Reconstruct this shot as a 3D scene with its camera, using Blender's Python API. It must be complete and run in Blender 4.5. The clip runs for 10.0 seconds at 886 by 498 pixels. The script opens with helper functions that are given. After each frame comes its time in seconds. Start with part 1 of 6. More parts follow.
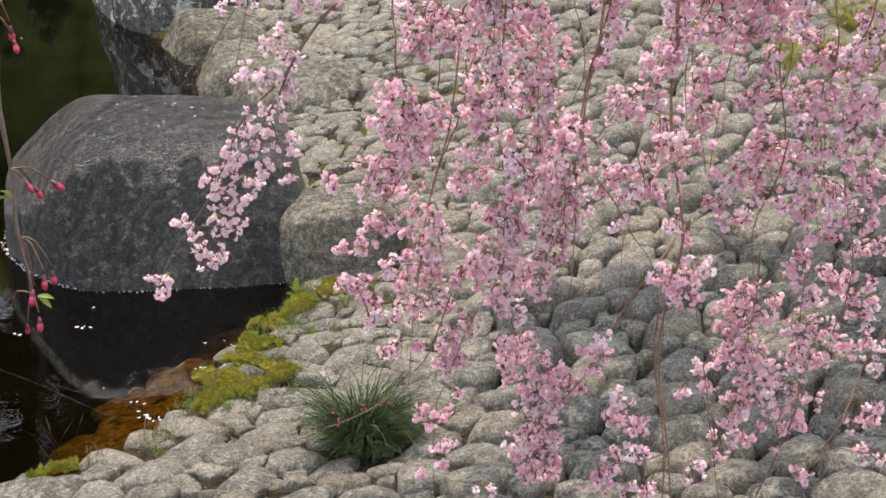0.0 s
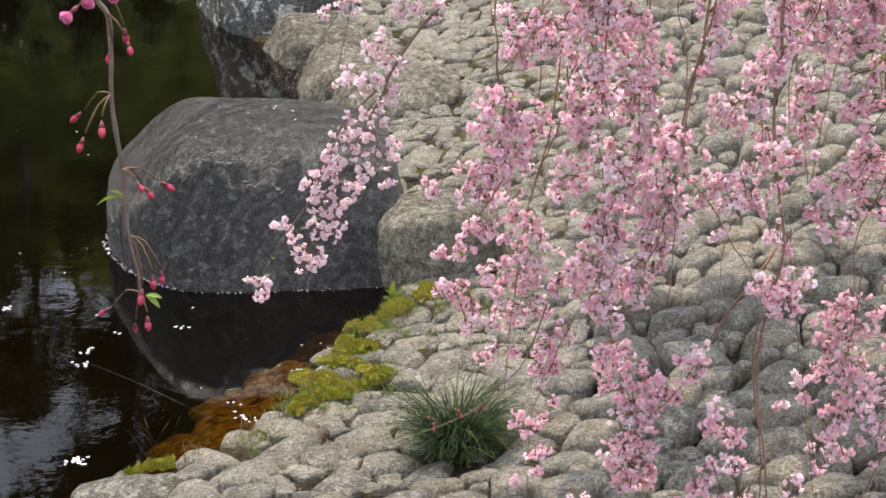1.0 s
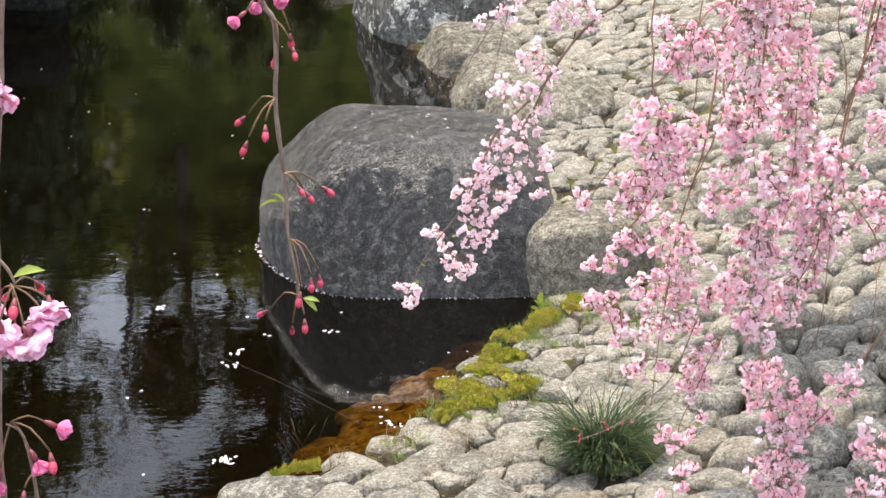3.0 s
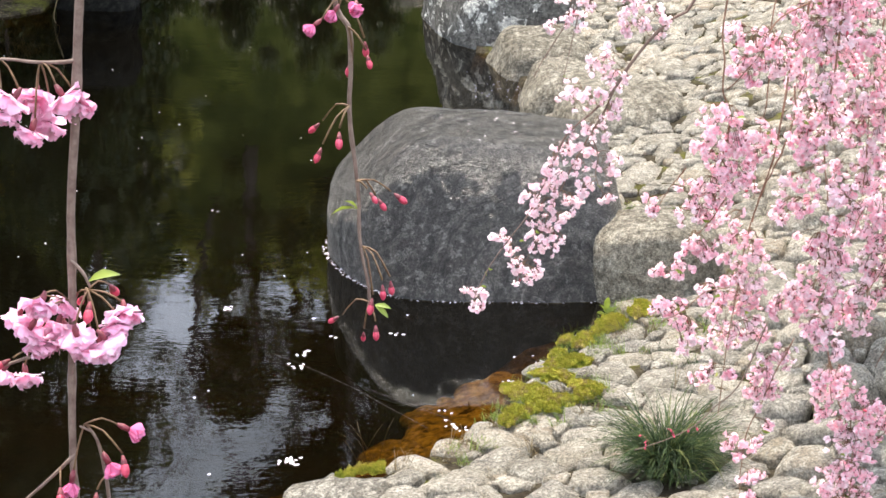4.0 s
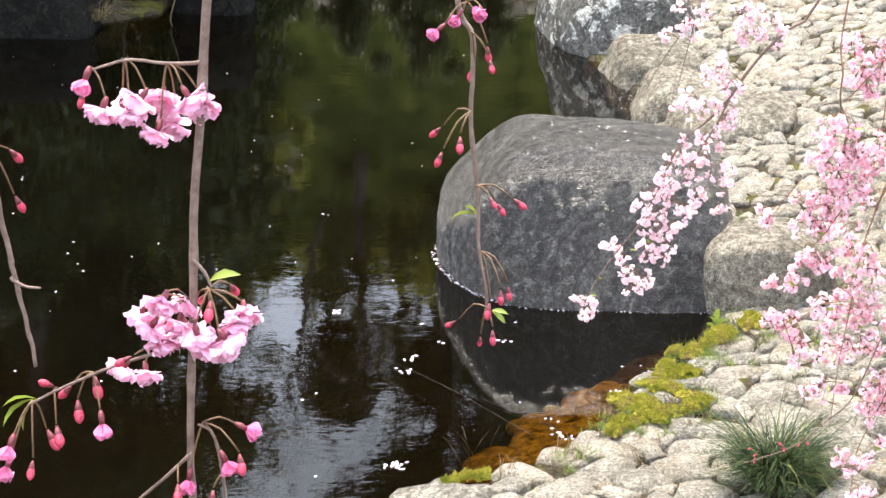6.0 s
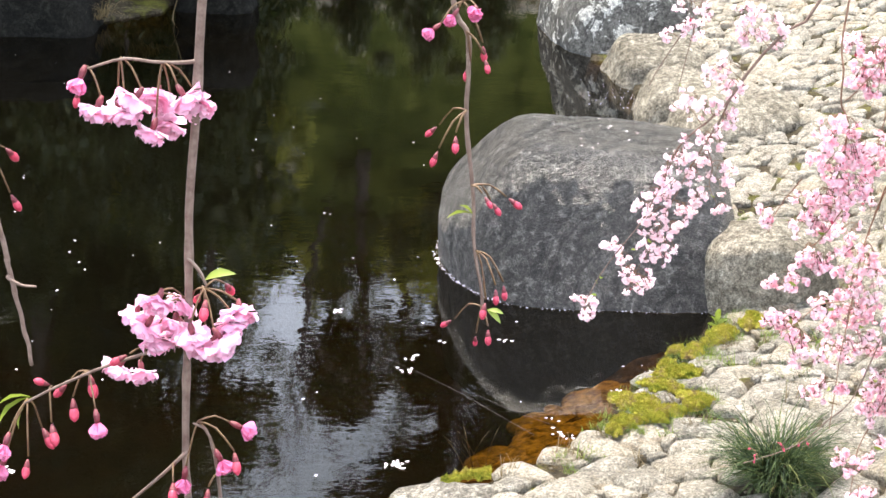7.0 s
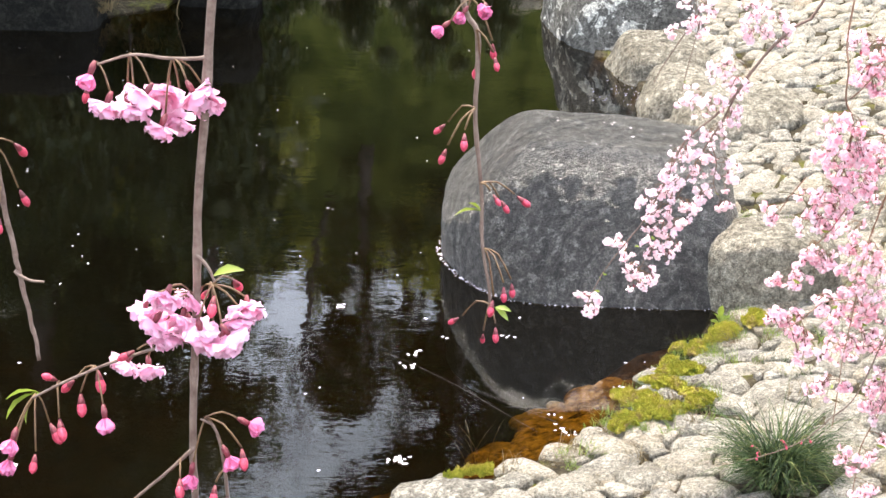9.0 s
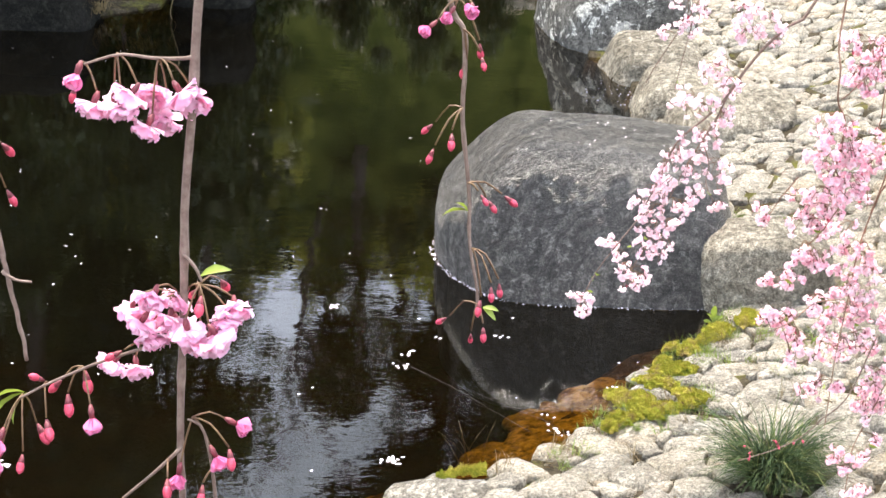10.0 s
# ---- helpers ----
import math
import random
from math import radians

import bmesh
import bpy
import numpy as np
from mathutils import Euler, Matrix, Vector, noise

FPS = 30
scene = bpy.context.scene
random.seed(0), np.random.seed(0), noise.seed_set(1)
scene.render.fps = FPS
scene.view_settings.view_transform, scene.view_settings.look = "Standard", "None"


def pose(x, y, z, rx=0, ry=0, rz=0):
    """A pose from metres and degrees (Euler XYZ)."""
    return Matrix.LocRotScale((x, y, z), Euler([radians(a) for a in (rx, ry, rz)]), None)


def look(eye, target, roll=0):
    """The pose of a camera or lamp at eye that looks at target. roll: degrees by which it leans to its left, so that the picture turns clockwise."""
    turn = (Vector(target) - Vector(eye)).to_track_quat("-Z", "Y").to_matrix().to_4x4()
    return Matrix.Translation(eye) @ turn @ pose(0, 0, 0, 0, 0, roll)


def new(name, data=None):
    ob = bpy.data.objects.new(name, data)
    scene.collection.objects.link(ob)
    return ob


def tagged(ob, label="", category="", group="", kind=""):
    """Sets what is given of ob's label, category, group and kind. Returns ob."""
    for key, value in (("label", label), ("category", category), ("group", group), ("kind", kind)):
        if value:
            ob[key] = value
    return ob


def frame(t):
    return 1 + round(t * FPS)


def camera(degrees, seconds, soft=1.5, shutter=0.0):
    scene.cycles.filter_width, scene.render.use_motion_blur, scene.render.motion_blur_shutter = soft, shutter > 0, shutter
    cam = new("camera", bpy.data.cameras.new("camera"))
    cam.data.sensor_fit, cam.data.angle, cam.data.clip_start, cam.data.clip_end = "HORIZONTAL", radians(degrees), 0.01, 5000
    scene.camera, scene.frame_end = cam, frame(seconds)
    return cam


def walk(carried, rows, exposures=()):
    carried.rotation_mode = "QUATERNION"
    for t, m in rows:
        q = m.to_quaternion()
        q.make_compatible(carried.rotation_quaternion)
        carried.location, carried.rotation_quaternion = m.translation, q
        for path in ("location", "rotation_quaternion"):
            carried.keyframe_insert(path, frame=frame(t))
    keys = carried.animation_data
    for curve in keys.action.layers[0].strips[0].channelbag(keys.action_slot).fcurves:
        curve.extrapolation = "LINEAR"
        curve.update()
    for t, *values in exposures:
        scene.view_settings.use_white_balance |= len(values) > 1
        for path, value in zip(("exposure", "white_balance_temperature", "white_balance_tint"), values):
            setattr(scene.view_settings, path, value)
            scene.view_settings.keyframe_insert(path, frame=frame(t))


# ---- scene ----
EYE = Vector((0.0, 0.0, 2.62))


def aim(yaw, pitch, roll, dx, dz):
    """Camera pose near the eye, moved by dx and dz: yaw to the left of +y, pitch up, roll to its left, in degrees."""
    turn = Matrix.Rotation(radians(yaw), 4, "Z") @ Matrix.Rotation(radians(90 + pitch), 4, "X")
    return Matrix.Translation(EYE + Vector((dx, 0, dz))) @ turn @ Matrix.Rotation(radians(roll), 4, "Z")


cam = camera(28.0, 10.0, soft=1.5)
PATH = [
    (0.0, -12.587, -20.314, 1.952, 0.0221, -0.0020),
    (0.5, -10.812, -20.269, 1.740, 0.0244, -0.0029),
    (1.0, -9.298, -20.221, 1.780, 0.0161, -0.0020),
    (1.5, -8.051, -20.206, 1.651, 0.0175, 0.0015),
    (2.0, -6.617, -20.138, 1.479, 0.0197, -0.0017),
    (2.5, -5.405, -20.080, 1.507, 0.0145, -0.0029),
    (4.0, -1.963, -20.006, 1.357, 0.0068, 0.0012),
    (4.5, -0.990, -19.979, 1.344, 0.0027, 0.0035),
    (5.0, -0.018, -19.950, 1.312, 0.0011, 0.0058),
    (5.5, 0.977, -19.899, 1.245, 0.0018, 0.0028),
    (6.0, 1.723, -19.858, 1.177, 0.0000, 0.0000),
    (7.5, 1.854, -19.942, 1.342, 0.0058, 0.0011),
    (8.0, 1.963, -20.049, 1.497, 0.0026, 0.0036),
    (8.5, 1.960, -20.067, 1.546, -0.0001, 0.0050),
    (9.0, 1.880, -20.034, 1.533, 0.0007, 0.0014),
    (9.5, 1.801, -20.022, 1.549, 0.0047, -0.0004),
    (10.0, 1.686, -20.018, 1.589, 0.0049, 0.0013),
]
walk(cam, [(t, aim(*row)) for t, *row in PATH],
     exposures=[(0.0, 0.09), (1.0, 0.17), (2.5, 0.66), (4.5, 1.03), (5.5, 1.19), (7.5, 1.31), (10.0, 1.31)])

# ---- light ----
SUN_DIR = Vector((-0.09, 0.40, 0.91)).normalized()      # towards the sun
world = bpy.data.worlds.new("world")
scene.world = world
world.use_nodes = True
wn = world.node_tree
sky = wn.nodes.new("ShaderNodeTexSky")
sky.sky_type, sky.sun_disc = "NISHITA", False
sky.sun_elevation = math.asin(SUN_DIR.z)
sky.sun_rotation = math.atan2(SUN_DIR.x, SUN_DIR.y)
# thin bright cloud over the whole sky
gaze = wn.nodes.new("ShaderNodeTexCoord")
cloud = wn.nodes.new("ShaderNodeTexNoise")
cloud.inputs["Scale"].default_value, cloud.inputs["Detail"].default_value = 5.5, 7.0
wn.links.new(gaze.outputs["Generated"], cloud.inputs["Vector"])
cover = wn.nodes.new("ShaderNodeMapRange")
cover.inputs["From Min"].default_value, cover.inputs["From Max"].default_value = 0.26, 0.50
wn.links.new(cloud.outputs["Fac"], cover.inputs["Value"])
veil = wn.nodes.new("ShaderNodeMix")
veil.data_type = "RGBA"
wn.links.new(cover.outputs[0], veil.inputs[0])
wn.links.new(sky.outputs[0], veil.inputs[6])
veil.inputs[7].default_value = (30.0, 33.0, 39.0, 1.0)
wn.links.new(veil.outputs[2], wn.nodes["Background"].inputs[0])
wn.nodes["Background"].inputs[1].default_value = 0.052
sun = new("sun", bpy.data.lights.new("sun", "SUN"))
sun.data.energy, sun.data.angle, sun.data.color = 5.0, radians(0.55), (1.0, 0.905, 0.775)
sun.matrix_world = look(SUN_DIR * 30, (0, 0, 0))


# ---- materials ----
class Nodes:
    """A small builder for one node material."""

    def __init__(self, name):
        self.mat = bpy.data.materials.new(name)
        self.mat.use_nodes = True
        self.tree = self.mat.node_tree
        self.bsdf = self.tree.nodes["Principled BSDF"]
        self.out = self.tree.nodes["Material Output"]
        self.where = self.add("ShaderNodeNewGeometry").outputs["Position"]

    def add(self, kind, inputs=()):
        n = self.tree.nodes.new(kind)
        for k, v in dict(inputs).items():
            self.put(n.inputs[k], v)
        return n

    def put(self, socket, v):
        if isinstance(v, bpy.types.NodeSocket):
            self.tree.links.new(v, socket)
        else:
            socket.default_value = (*v, 1.0) if isinstance(v, tuple) and len(v) == 3 and socket.type == "RGBA" else v

    def noise(self, scale, detail=4.0, rough=0.6, vector=None, distortion=0.0):
        return self.add("ShaderNodeTexNoise", {"Vector": vector or self.where, "Scale": scale, "Detail": detail, "Roughness": rough,
                                              "Distortion": distortion}).outputs["Fac"]

    def ramp(self, fac, stops):
        n = self.add("ShaderNodeValToRGB", {"Fac": fac})
        while len(n.color_ramp.elements) < len(stops):
            n.color_ramp.elements.new(0.5)
        for e, (at, c) in zip(n.color_ramp.elements, stops):
            e.position, e.color = at, (*c, 1.0) if isinstance(c, tuple) else (c, c, c, 1.0)
        return n.outputs["Color"]

    def mix(self, fac, a, b, blend="MIX"):
        n = self.add("ShaderNodeMix")
        n.data_type, n.blend_type = "RGBA", blend
        for i, v in ((0, fac), (6, a), (7, b)):
            self.put(n.inputs[i], v)
        return n.outputs[2]

    def math(self, op, a, b=0.0):
        n = self.add("ShaderNodeMath", {0: a, 1: b})
        n.operation = op
        return n.outputs[0]

    def stretch(self, scale):
        return self.add("ShaderNodeMapping", {"Vector": self.where, "Scale": scale}).outputs[0]

    def piece_random(self):
        a = self.add("ShaderNodeObjectInfo").outputs["Random"]
        b = self.add("ShaderNodeNewGeometry").outputs["Random Per Island"]
        return self.math("FRACT", self.math("ADD", a, b))

    def finish(self, colour, rough=0.8, height=None, strength=0.4, distance=0.01, **more):
        self.put(self.bsdf.inputs["Base Color"], colour)
        self.put(self.bsdf.inputs["Roughness"], rough)
        for k, v in more.items():
            self.put(self.bsdf.inputs[k.replace("_", " ")], v)
        if height is not None:
            b = self.add("ShaderNodeBump", {"Height": height, "Strength": strength, "Distance": distance})
            self.tree.links.new(b.outputs[0], self.bsdf.inputs["Normal"])
        return self.mat


def cobble_material():
    n = Nodes("river_stone")
    r = n.piece_random()
    tint = n.ramp(r, [(0.0, (0.13, 0.117, 0.095)), (0.25, (0.37, 0.327, 0.255)), (0.5, (0.24, 0.217, 0.178)), (0.75, (0.45, 0.394, 0.304)), (0.9, (0.34, 0.272, 0.187)), (1.0, (0.345, 0.308, 0.25))])
    lichen = n.ramp(n.noise(22, 9, 0.82, distortion=0.5), [(0.48, 0.0), (0.55, 1.0)])
    c = n.mix(n.math("MULTIPLY", lichen, 0.75), tint, (0.56, 0.513, 0.42))
    dirt = n.ramp(n.noise(42, 9, 0.84), [(0.53, 0.0), (0.58, 1.0)])
    c = n.mix(n.math("MULTIPLY", dirt, 0.6), c, (0.10, 0.092, 0.072))
    grain = n.noise(105, 5, 0.8)
    c = n.mix(0.75, c, n.ramp(grain, [(0.37, 0.2), (0.5, 1.0), (0.62, 1.75)]), "MULTIPLY")
    stain = n.ramp(n.noise(5, 5, 0.65), [(0.35, (0.60, 0.58, 0.52)), (0.6, (1.0, 1.0, 1.0))])
    c = n.mix(0.6, c, stain, "MULTIPLY")
    return n.finish(c, 0.88, n.math("ADD", n.math("ADD", n.noise(45, 8, 0.78), n.math("MULTIPLY", n.noise(16, 4, 0.6), 0.8)), n.math("MULTIPLY", grain, 0.45)), 1.0, 0.034)


def rock_material(name, dark, light, patch, patch_amount, rough=0.85, streak=False, spot_size=14.0, crisp=(0.5, 0.58, 8), pits=0.7):
    n = Nodes(name)
    big = n.noise(2.2, 6, 0.62, distortion=0.6)
    c = n.mix(n.ramp(big, [(0.35, 0.0), (0.68, 1.0)]), dark, light)
    if streak:
        s = n.noise(5.0, 6, 0.7, n.stretch((2.2, 2.2, 0.45)))
        c = n.mix(n.ramp(s, [(0.45, 0.0), (0.8, 0.4)]), c, tuple(min(1, 1.9 * v) for v in light))
    if streak:
        # worn beds that run round the shoulder of the stone
        apart = n.add("ShaderNodeVectorMath", {0: n.where, 1: (0.75, 6.55, -0.05)})
        apart.operation = "DISTANCE"
        bed = n.math("ADD", apart.outputs["Value"], n.math("MULTIPLY", n.noise(3.0, 5, 0.65), 0.22))
        bed = n.noise(1.0, 4, 0.7, n.add("ShaderNodeCombineXYZ", {0: n.math("MULTIPLY", bed, 26.0)}).outputs[0])
        c = n.mix(0.85, c, n.ramp(bed, [(0.36, 0.32), (0.5, 0.95), (0.64, 1.85)]), "MULTIPLY")
    spots = n.ramp(n.noise(spot_size, crisp[2], 0.75, distortion=0.5), [(crisp[0], 0.0), (crisp[1], 1.0)])
    c = n.mix(n.math("MULTIPLY", spots, patch_amount), c, patch)
    grain = n.noise(120, 4, 0.75)
    c = n.mix(0.75 if streak else 0.8, c, n.ramp(grain, [(0.32, 0.35), (0.5, 0.9), (0.66, 1.7)]), "MULTIPLY")
    c = n.mix(pits, c, n.ramp(n.noise(40 if streak else 34, 9, 0.80), [(0.40, 0.18), (0.5, 0.85), (0.60, 1.65)]), "MULTIPLY")
    # near black below the waterline, in place of light lost in the pond
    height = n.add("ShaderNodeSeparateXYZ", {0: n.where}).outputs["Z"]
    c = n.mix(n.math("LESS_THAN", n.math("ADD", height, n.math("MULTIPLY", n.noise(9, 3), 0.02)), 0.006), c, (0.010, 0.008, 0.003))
    h = n.math("ADD", n.math("ADD", n.noise(16, 8, 0.72), n.math("MULTIPLY", n.noise(60, 6, 0.75), 0.8)), n.math("MULTIPLY", grain, 0.4))
    if streak:
        h = n.math("ADD", h, n.math("MULTIPLY", bed, 1.2))
    return n.finish(c, rough, h, 1.0, 0.035, Specular_IOR_Level=0.5 if streak else 0.12)


def petal_material(name, stops):
    n = Nodes(name)
    r = n.add("ShaderNodeObjectInfo").outputs["Random"]
    i = n.add("ShaderNodeNewGeometry").outputs["Random Per Island"]
    c = n.ramp(n.math("FRACT", n.math("ADD", i, n.math("MULTIPLY", r, 0.35))), stops)
    c = n.mix(0.3, c, n.ramp(n.noise(140, 3), [(0.3, (0.9, 0.7, 0.78)), (0.6, (1.0, 1.0, 1.0))]), "MULTIPLY")
    n.finish(c, 0.55)
    thin = n.add("ShaderNodeBsdfTranslucent", {"Color": c})
    both = n.add("ShaderNodeMixShader", {0: 0.48, 1: n.bsdf.outputs[0], 2: thin.outputs[0]})
    n.tree.links.new(both.outputs[0], n.out.inputs["Surface"])
    return n.mat


def leafy(name, stops, scale=30.0, thin=0.35, rough=0.55):
    n = Nodes(name)
    i = n.add("ShaderNodeNewGeometry").outputs["Random Per Island"]
    c = n.ramp(i, stops)
    c = n.mix(0.5, c, n.ramp(n.noise(scale, 3), [(0.3, 0.6), (0.7, 1.2)]), "MULTIPLY")
    n.finish(c, rough)
    t = n.add("ShaderNodeBsdfTranslucent", {"Color": c})
    both = n.add("ShaderNodeMixShader", {0: thin, 1: n.bsdf.outputs[0], 2: t.outputs[0]})
    n.tree.links.new(both.outputs[0], n.out.inputs["Surface"])
    return n.mat


def plain(name, a, b, scale=60.0, rough=0.7, relief=0.3):
    n = Nodes(name)
    f = n.noise(scale, 5, 0.65)
    return n.finish(n.mix(n.ramp(f, [(0.35, 0.0), (0.65, 1.0)]), a, b), rough, f, relief, 0.01)


def moss_material():
    n = Nodes("moss")
    c = n.ramp(n.noise(17, 6, 0.75), [(0.3, (0.11, 0.16, 0.02)), (0.42, (0.36, 0.37, 0.04)), (0.53, (0.56, 0.49, 0.07)), (0.60, (0.46, 0.35, 0.12)), (0.68, (0.24, 0.16, 0.08))])
    c = n.mix(0.9, c, n.ramp(n.noise(220, 3, 0.7), [(0.3, 0.35), (0.65, 1.25)]), "MULTIPLY")
    return n.finish(c, 0.95, n.noise(240, 4, 0.8), 1.0, 0.012, Specular_IOR_Level=0.1)


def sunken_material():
    """Rust brown stones; light lost in deeper water is put into their colour."""
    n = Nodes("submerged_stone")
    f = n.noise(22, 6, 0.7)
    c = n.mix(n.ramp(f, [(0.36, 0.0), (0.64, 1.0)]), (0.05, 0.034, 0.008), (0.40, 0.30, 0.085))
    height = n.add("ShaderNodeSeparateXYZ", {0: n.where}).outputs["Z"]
    # stones darken with depth, in place of light lost in the water
    deep_dim = n.ramp(n.math("ADD", n.math("MULTIPLY", height, 5.0), n.math("ADD", 0.75, n.math("MULTIPLY", n.noise(12, 4), 0.25))), [(0.05, 1.0), (0.45, 0.0)])
    c = n.mix(deep_dim, c, (0.010, 0.007, 0.003))
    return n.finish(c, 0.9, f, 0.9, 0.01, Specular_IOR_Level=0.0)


def ground_material():
    n = Nodes("soil_and_dimmed_bed")
    height = n.add("ShaderNodeSeparateXYZ", {0: n.where}).outputs["Z"]
    soil = n.mix(n.ramp(n.noise(9, 6, 0.7), [(0.35, 0.0), (0.65, 1.0)]), (0.016, 0.013, 0.009), (0.075, 0.063, 0.044))
    soil = n.mix(0.7, soil, n.ramp(n.noise(75, 5, 0.75), [(0.36, 0.25), (0.62, 1.5)]), "MULTIPLY")
    soil = n.mix(n.ramp(n.noise(3.5, 6, 0.75), [(0.52, 0.0), (0.66, 0.8)]), soil, (0.13, 0.13, 0.03))
    turf = n.mix(n.ramp(n.noise(3, 6, 0.7), [(0.35, 0.0), (0.65, 1.0)]), (0.015, 0.024, 0.006), (0.070, 0.080, 0.022))
    deep_dim = n.mix(n.ramp(n.noise(6, 5, 0.7), [(0.35, 0.0), (0.65, 1.0)]), (0.003, 0.003, 0.002), (0.010, 0.007, 0.003))
    far = n.math("GREATER_THAN", n.add("ShaderNodeSeparateXYZ", {0: n.where}).outputs["Y"], 12.2)
    c = n.mix(far, soil, turf)
    # gravel in the shallows; deeper bed near black, light lost to depth as colour
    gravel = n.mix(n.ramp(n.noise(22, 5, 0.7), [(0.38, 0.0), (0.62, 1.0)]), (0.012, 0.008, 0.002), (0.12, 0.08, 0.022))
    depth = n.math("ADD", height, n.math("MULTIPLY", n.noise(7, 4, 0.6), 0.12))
    deep_dim = n.mix(n.ramp(n.math("ADD", n.math("MULTIPLY", depth, 4.0), 0.8), [(0.45, 0.0), (0.75, 1.0)]), deep_dim, gravel)
    c = n.mix(n.math("LESS_THAN", height, -0.02), c, deep_dim)
    return n.finish(c, 0.95, n.noise(40, 6, 0.7), 0.6, 0.03, Specular_IOR_Level=0.0)


def water_material():
    n = Nodes("pond_water")
    ripple = n.math("ADD", n.noise(4.5, 1, 0.4), n.math("ADD", n.math("MULTIPLY", n.noise(13.0, 2, 0.5, n.stretch((1.0, 1.6, 1.0))), 0.30), n.math("MULTIPLY", n.noise(38.0, 1, 0.4, n.stretch((1.0, 1.5, 1.0))), 0.10)))
    bump = n.add("ShaderNodeBump", {"Height": ripple, "Strength": 0.02, "Distance": 0.05}).outputs[0]
    # a light breeze dulls the far half of the pond
    across = n.add("ShaderNodeSeparateXYZ", {0: n.where}).outputs["Y"]
    breeze = n.ramp(n.math("MULTIPLY", n.math("ADD", across, n.math("MULTIPLY", n.noise(1.3, 3), 1.5)), 0.1), [(0.68, 0.010), (0.88, 0.020)])
    gloss = n.add("ShaderNodeBsdfGlossy", {"Color": (1.0, 1.0, 1.0), "Roughness": breeze, "Normal": bump})
    clear = n.add("ShaderNodeBsdfTransparent", {"Color": (0.42, 0.31, 0.13)})
    murk = n.add("ShaderNodeBsdfDiffuse", {"Color": (0.0012, 0.0010, 0.0006)})
    clear = n.add("ShaderNodeAddShader", {0: clear.outputs[0], 1: murk.outputs[0]})
    fresnel = n.add("ShaderNodeFresnel", {"IOR": 1.333, "Normal": bump}).outputs[0]
    both = n.add("ShaderNodeMixShader", {0: fresnel, 1: clear.outputs[0], 2: gloss.outputs[0]})
    n.tree.links.new(both.outputs[0], n.out.inputs["Surface"])
    return n.mat


STONE = cobble_material()
DARK_ROCK = rock_material("dark_boulder", (0.066, 0.060, 0.052), (0.130, 0.119, 0.105), (0.35, 0.33, 0.30), 0.5, 0.32, streak=True, spot_size=24.0, crisp=(0.53, 0.6, 8), pits=0.6)
PALE_ROCK = rock_material("pale_granite", (0.17, 0.150, 0.114), (0.40, 0.355, 0.275), (0.58, 0.53, 0.425), 0.5)
LICHEN_ROCK = rock_material("lichened_rock", (0.12, 0.116, 0.103), (0.25, 0.24, 0.212), (0.70, 0.69, 0.62), 0.95, spot_size=7.0, crisp=(0.545, 0.57, 5))
# the far bank's shade is put into this near-black rock colour
BANK_ROCK = rock_material("bank_rock_shade_tone", (0.005, 0.005, 0.004), (0.014, 0.013, 0.010), (0.035, 0.034, 0.026), 0.4)
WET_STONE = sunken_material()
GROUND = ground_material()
WATER = water_material()
# farther bloom: the paling by strong sun is put into its petal colours
PETAL = petal_material("petal", [(0.0, (0.98, 0.79, 0.83)), (0.3, (0.96, 0.60, 0.67)), (0.6, (0.98, 0.92, 0.93)), (1.0, (0.93, 0.46, 0.57))])
SUN_PALE_BLOOM = petal_material("sun_pale_petal", [(0.0, (0.98, 0.87, 0.89)), (0.3, (0.97, 0.76, 0.81)), (0.6, (0.99, 0.95, 0.95)), (1.0, (0.95, 0.64, 0.71))])
OPENING_PETAL = petal_material("opening_petal", [(0.0, (0.80, 0.26, 0.46)), (0.5, (0.74, 0.17, 0.36)), (1.0, (0.85, 0.38, 0.57))])
# bloom close to the eye, pinker, without that sun paling in its colour
NEAR_PETAL = petal_material("near_petal", [(0.0, (0.90, 0.60, 0.74)), (0.4, (0.87, 0.50, 0.66)), (0.7, (0.92, 0.70, 0.80)), (1.0, (0.84, 0.42, 0.59))])
for soft in (NEAR_PETAL, OPENING_PETAL):
    soft.node_tree.nodes["Principled BSDF"].inputs["Specular IOR Level"].default_value = 0.12
PALE_PETAL = plain("fallen_petal", (0.62, 0.53, 0.55), (0.72, 0.66, 0.66), 80.0, 0.6, 0.0)
CALYX = plain("calyx", (0.10, 0.012, 0.02), (0.18, 0.026, 0.034), 200.0, 0.5)
BUD = plain("bud", (0.34, 0.018, 0.045), (0.54, 0.055, 0.105), 120.0, 0.45)
STALK = plain("flower_stalk", (0.10, 0.045, 0.022), (0.17, 0.10, 0.04), 200.0, 0.6)
TWIG = plain("twig_bark", (0.11, 0.065, 0.048), (0.21, 0.145, 0.112), 130.0, 0.75)
RUDDY_TWIG = plain("ruddy_twig_bark", (0.15, 0.070, 0.040), (0.30, 0.165, 0.105), 130.0, 0.75)
BARK = plain("trunk_bark", (0.05, 0.038, 0.03), (0.14, 0.11, 0.09), 14.0, 0.9, 0.8)
YOUNG_LEAF = leafy("young_leaf", [(0.0, (0.16, 0.26, 0.03)), (1.0, (0.30, 0.34, 0.06))])
SEDGE = leafy("sedge_blade", [(0.0, (0.010, 0.024, 0.004)), (0.5, (0.030, 0.064, 0.010)), (0.85, (0.075, 0.115, 0.022)), (1.0, (0.19, 0.20, 0.055))], thin=0.2, rough=0.75)
STRAW = leafy("dry_grass", [(0.0, (0.13, 0.09, 0.038)), (1.0, (0.25, 0.185, 0.085))], thin=0.2)
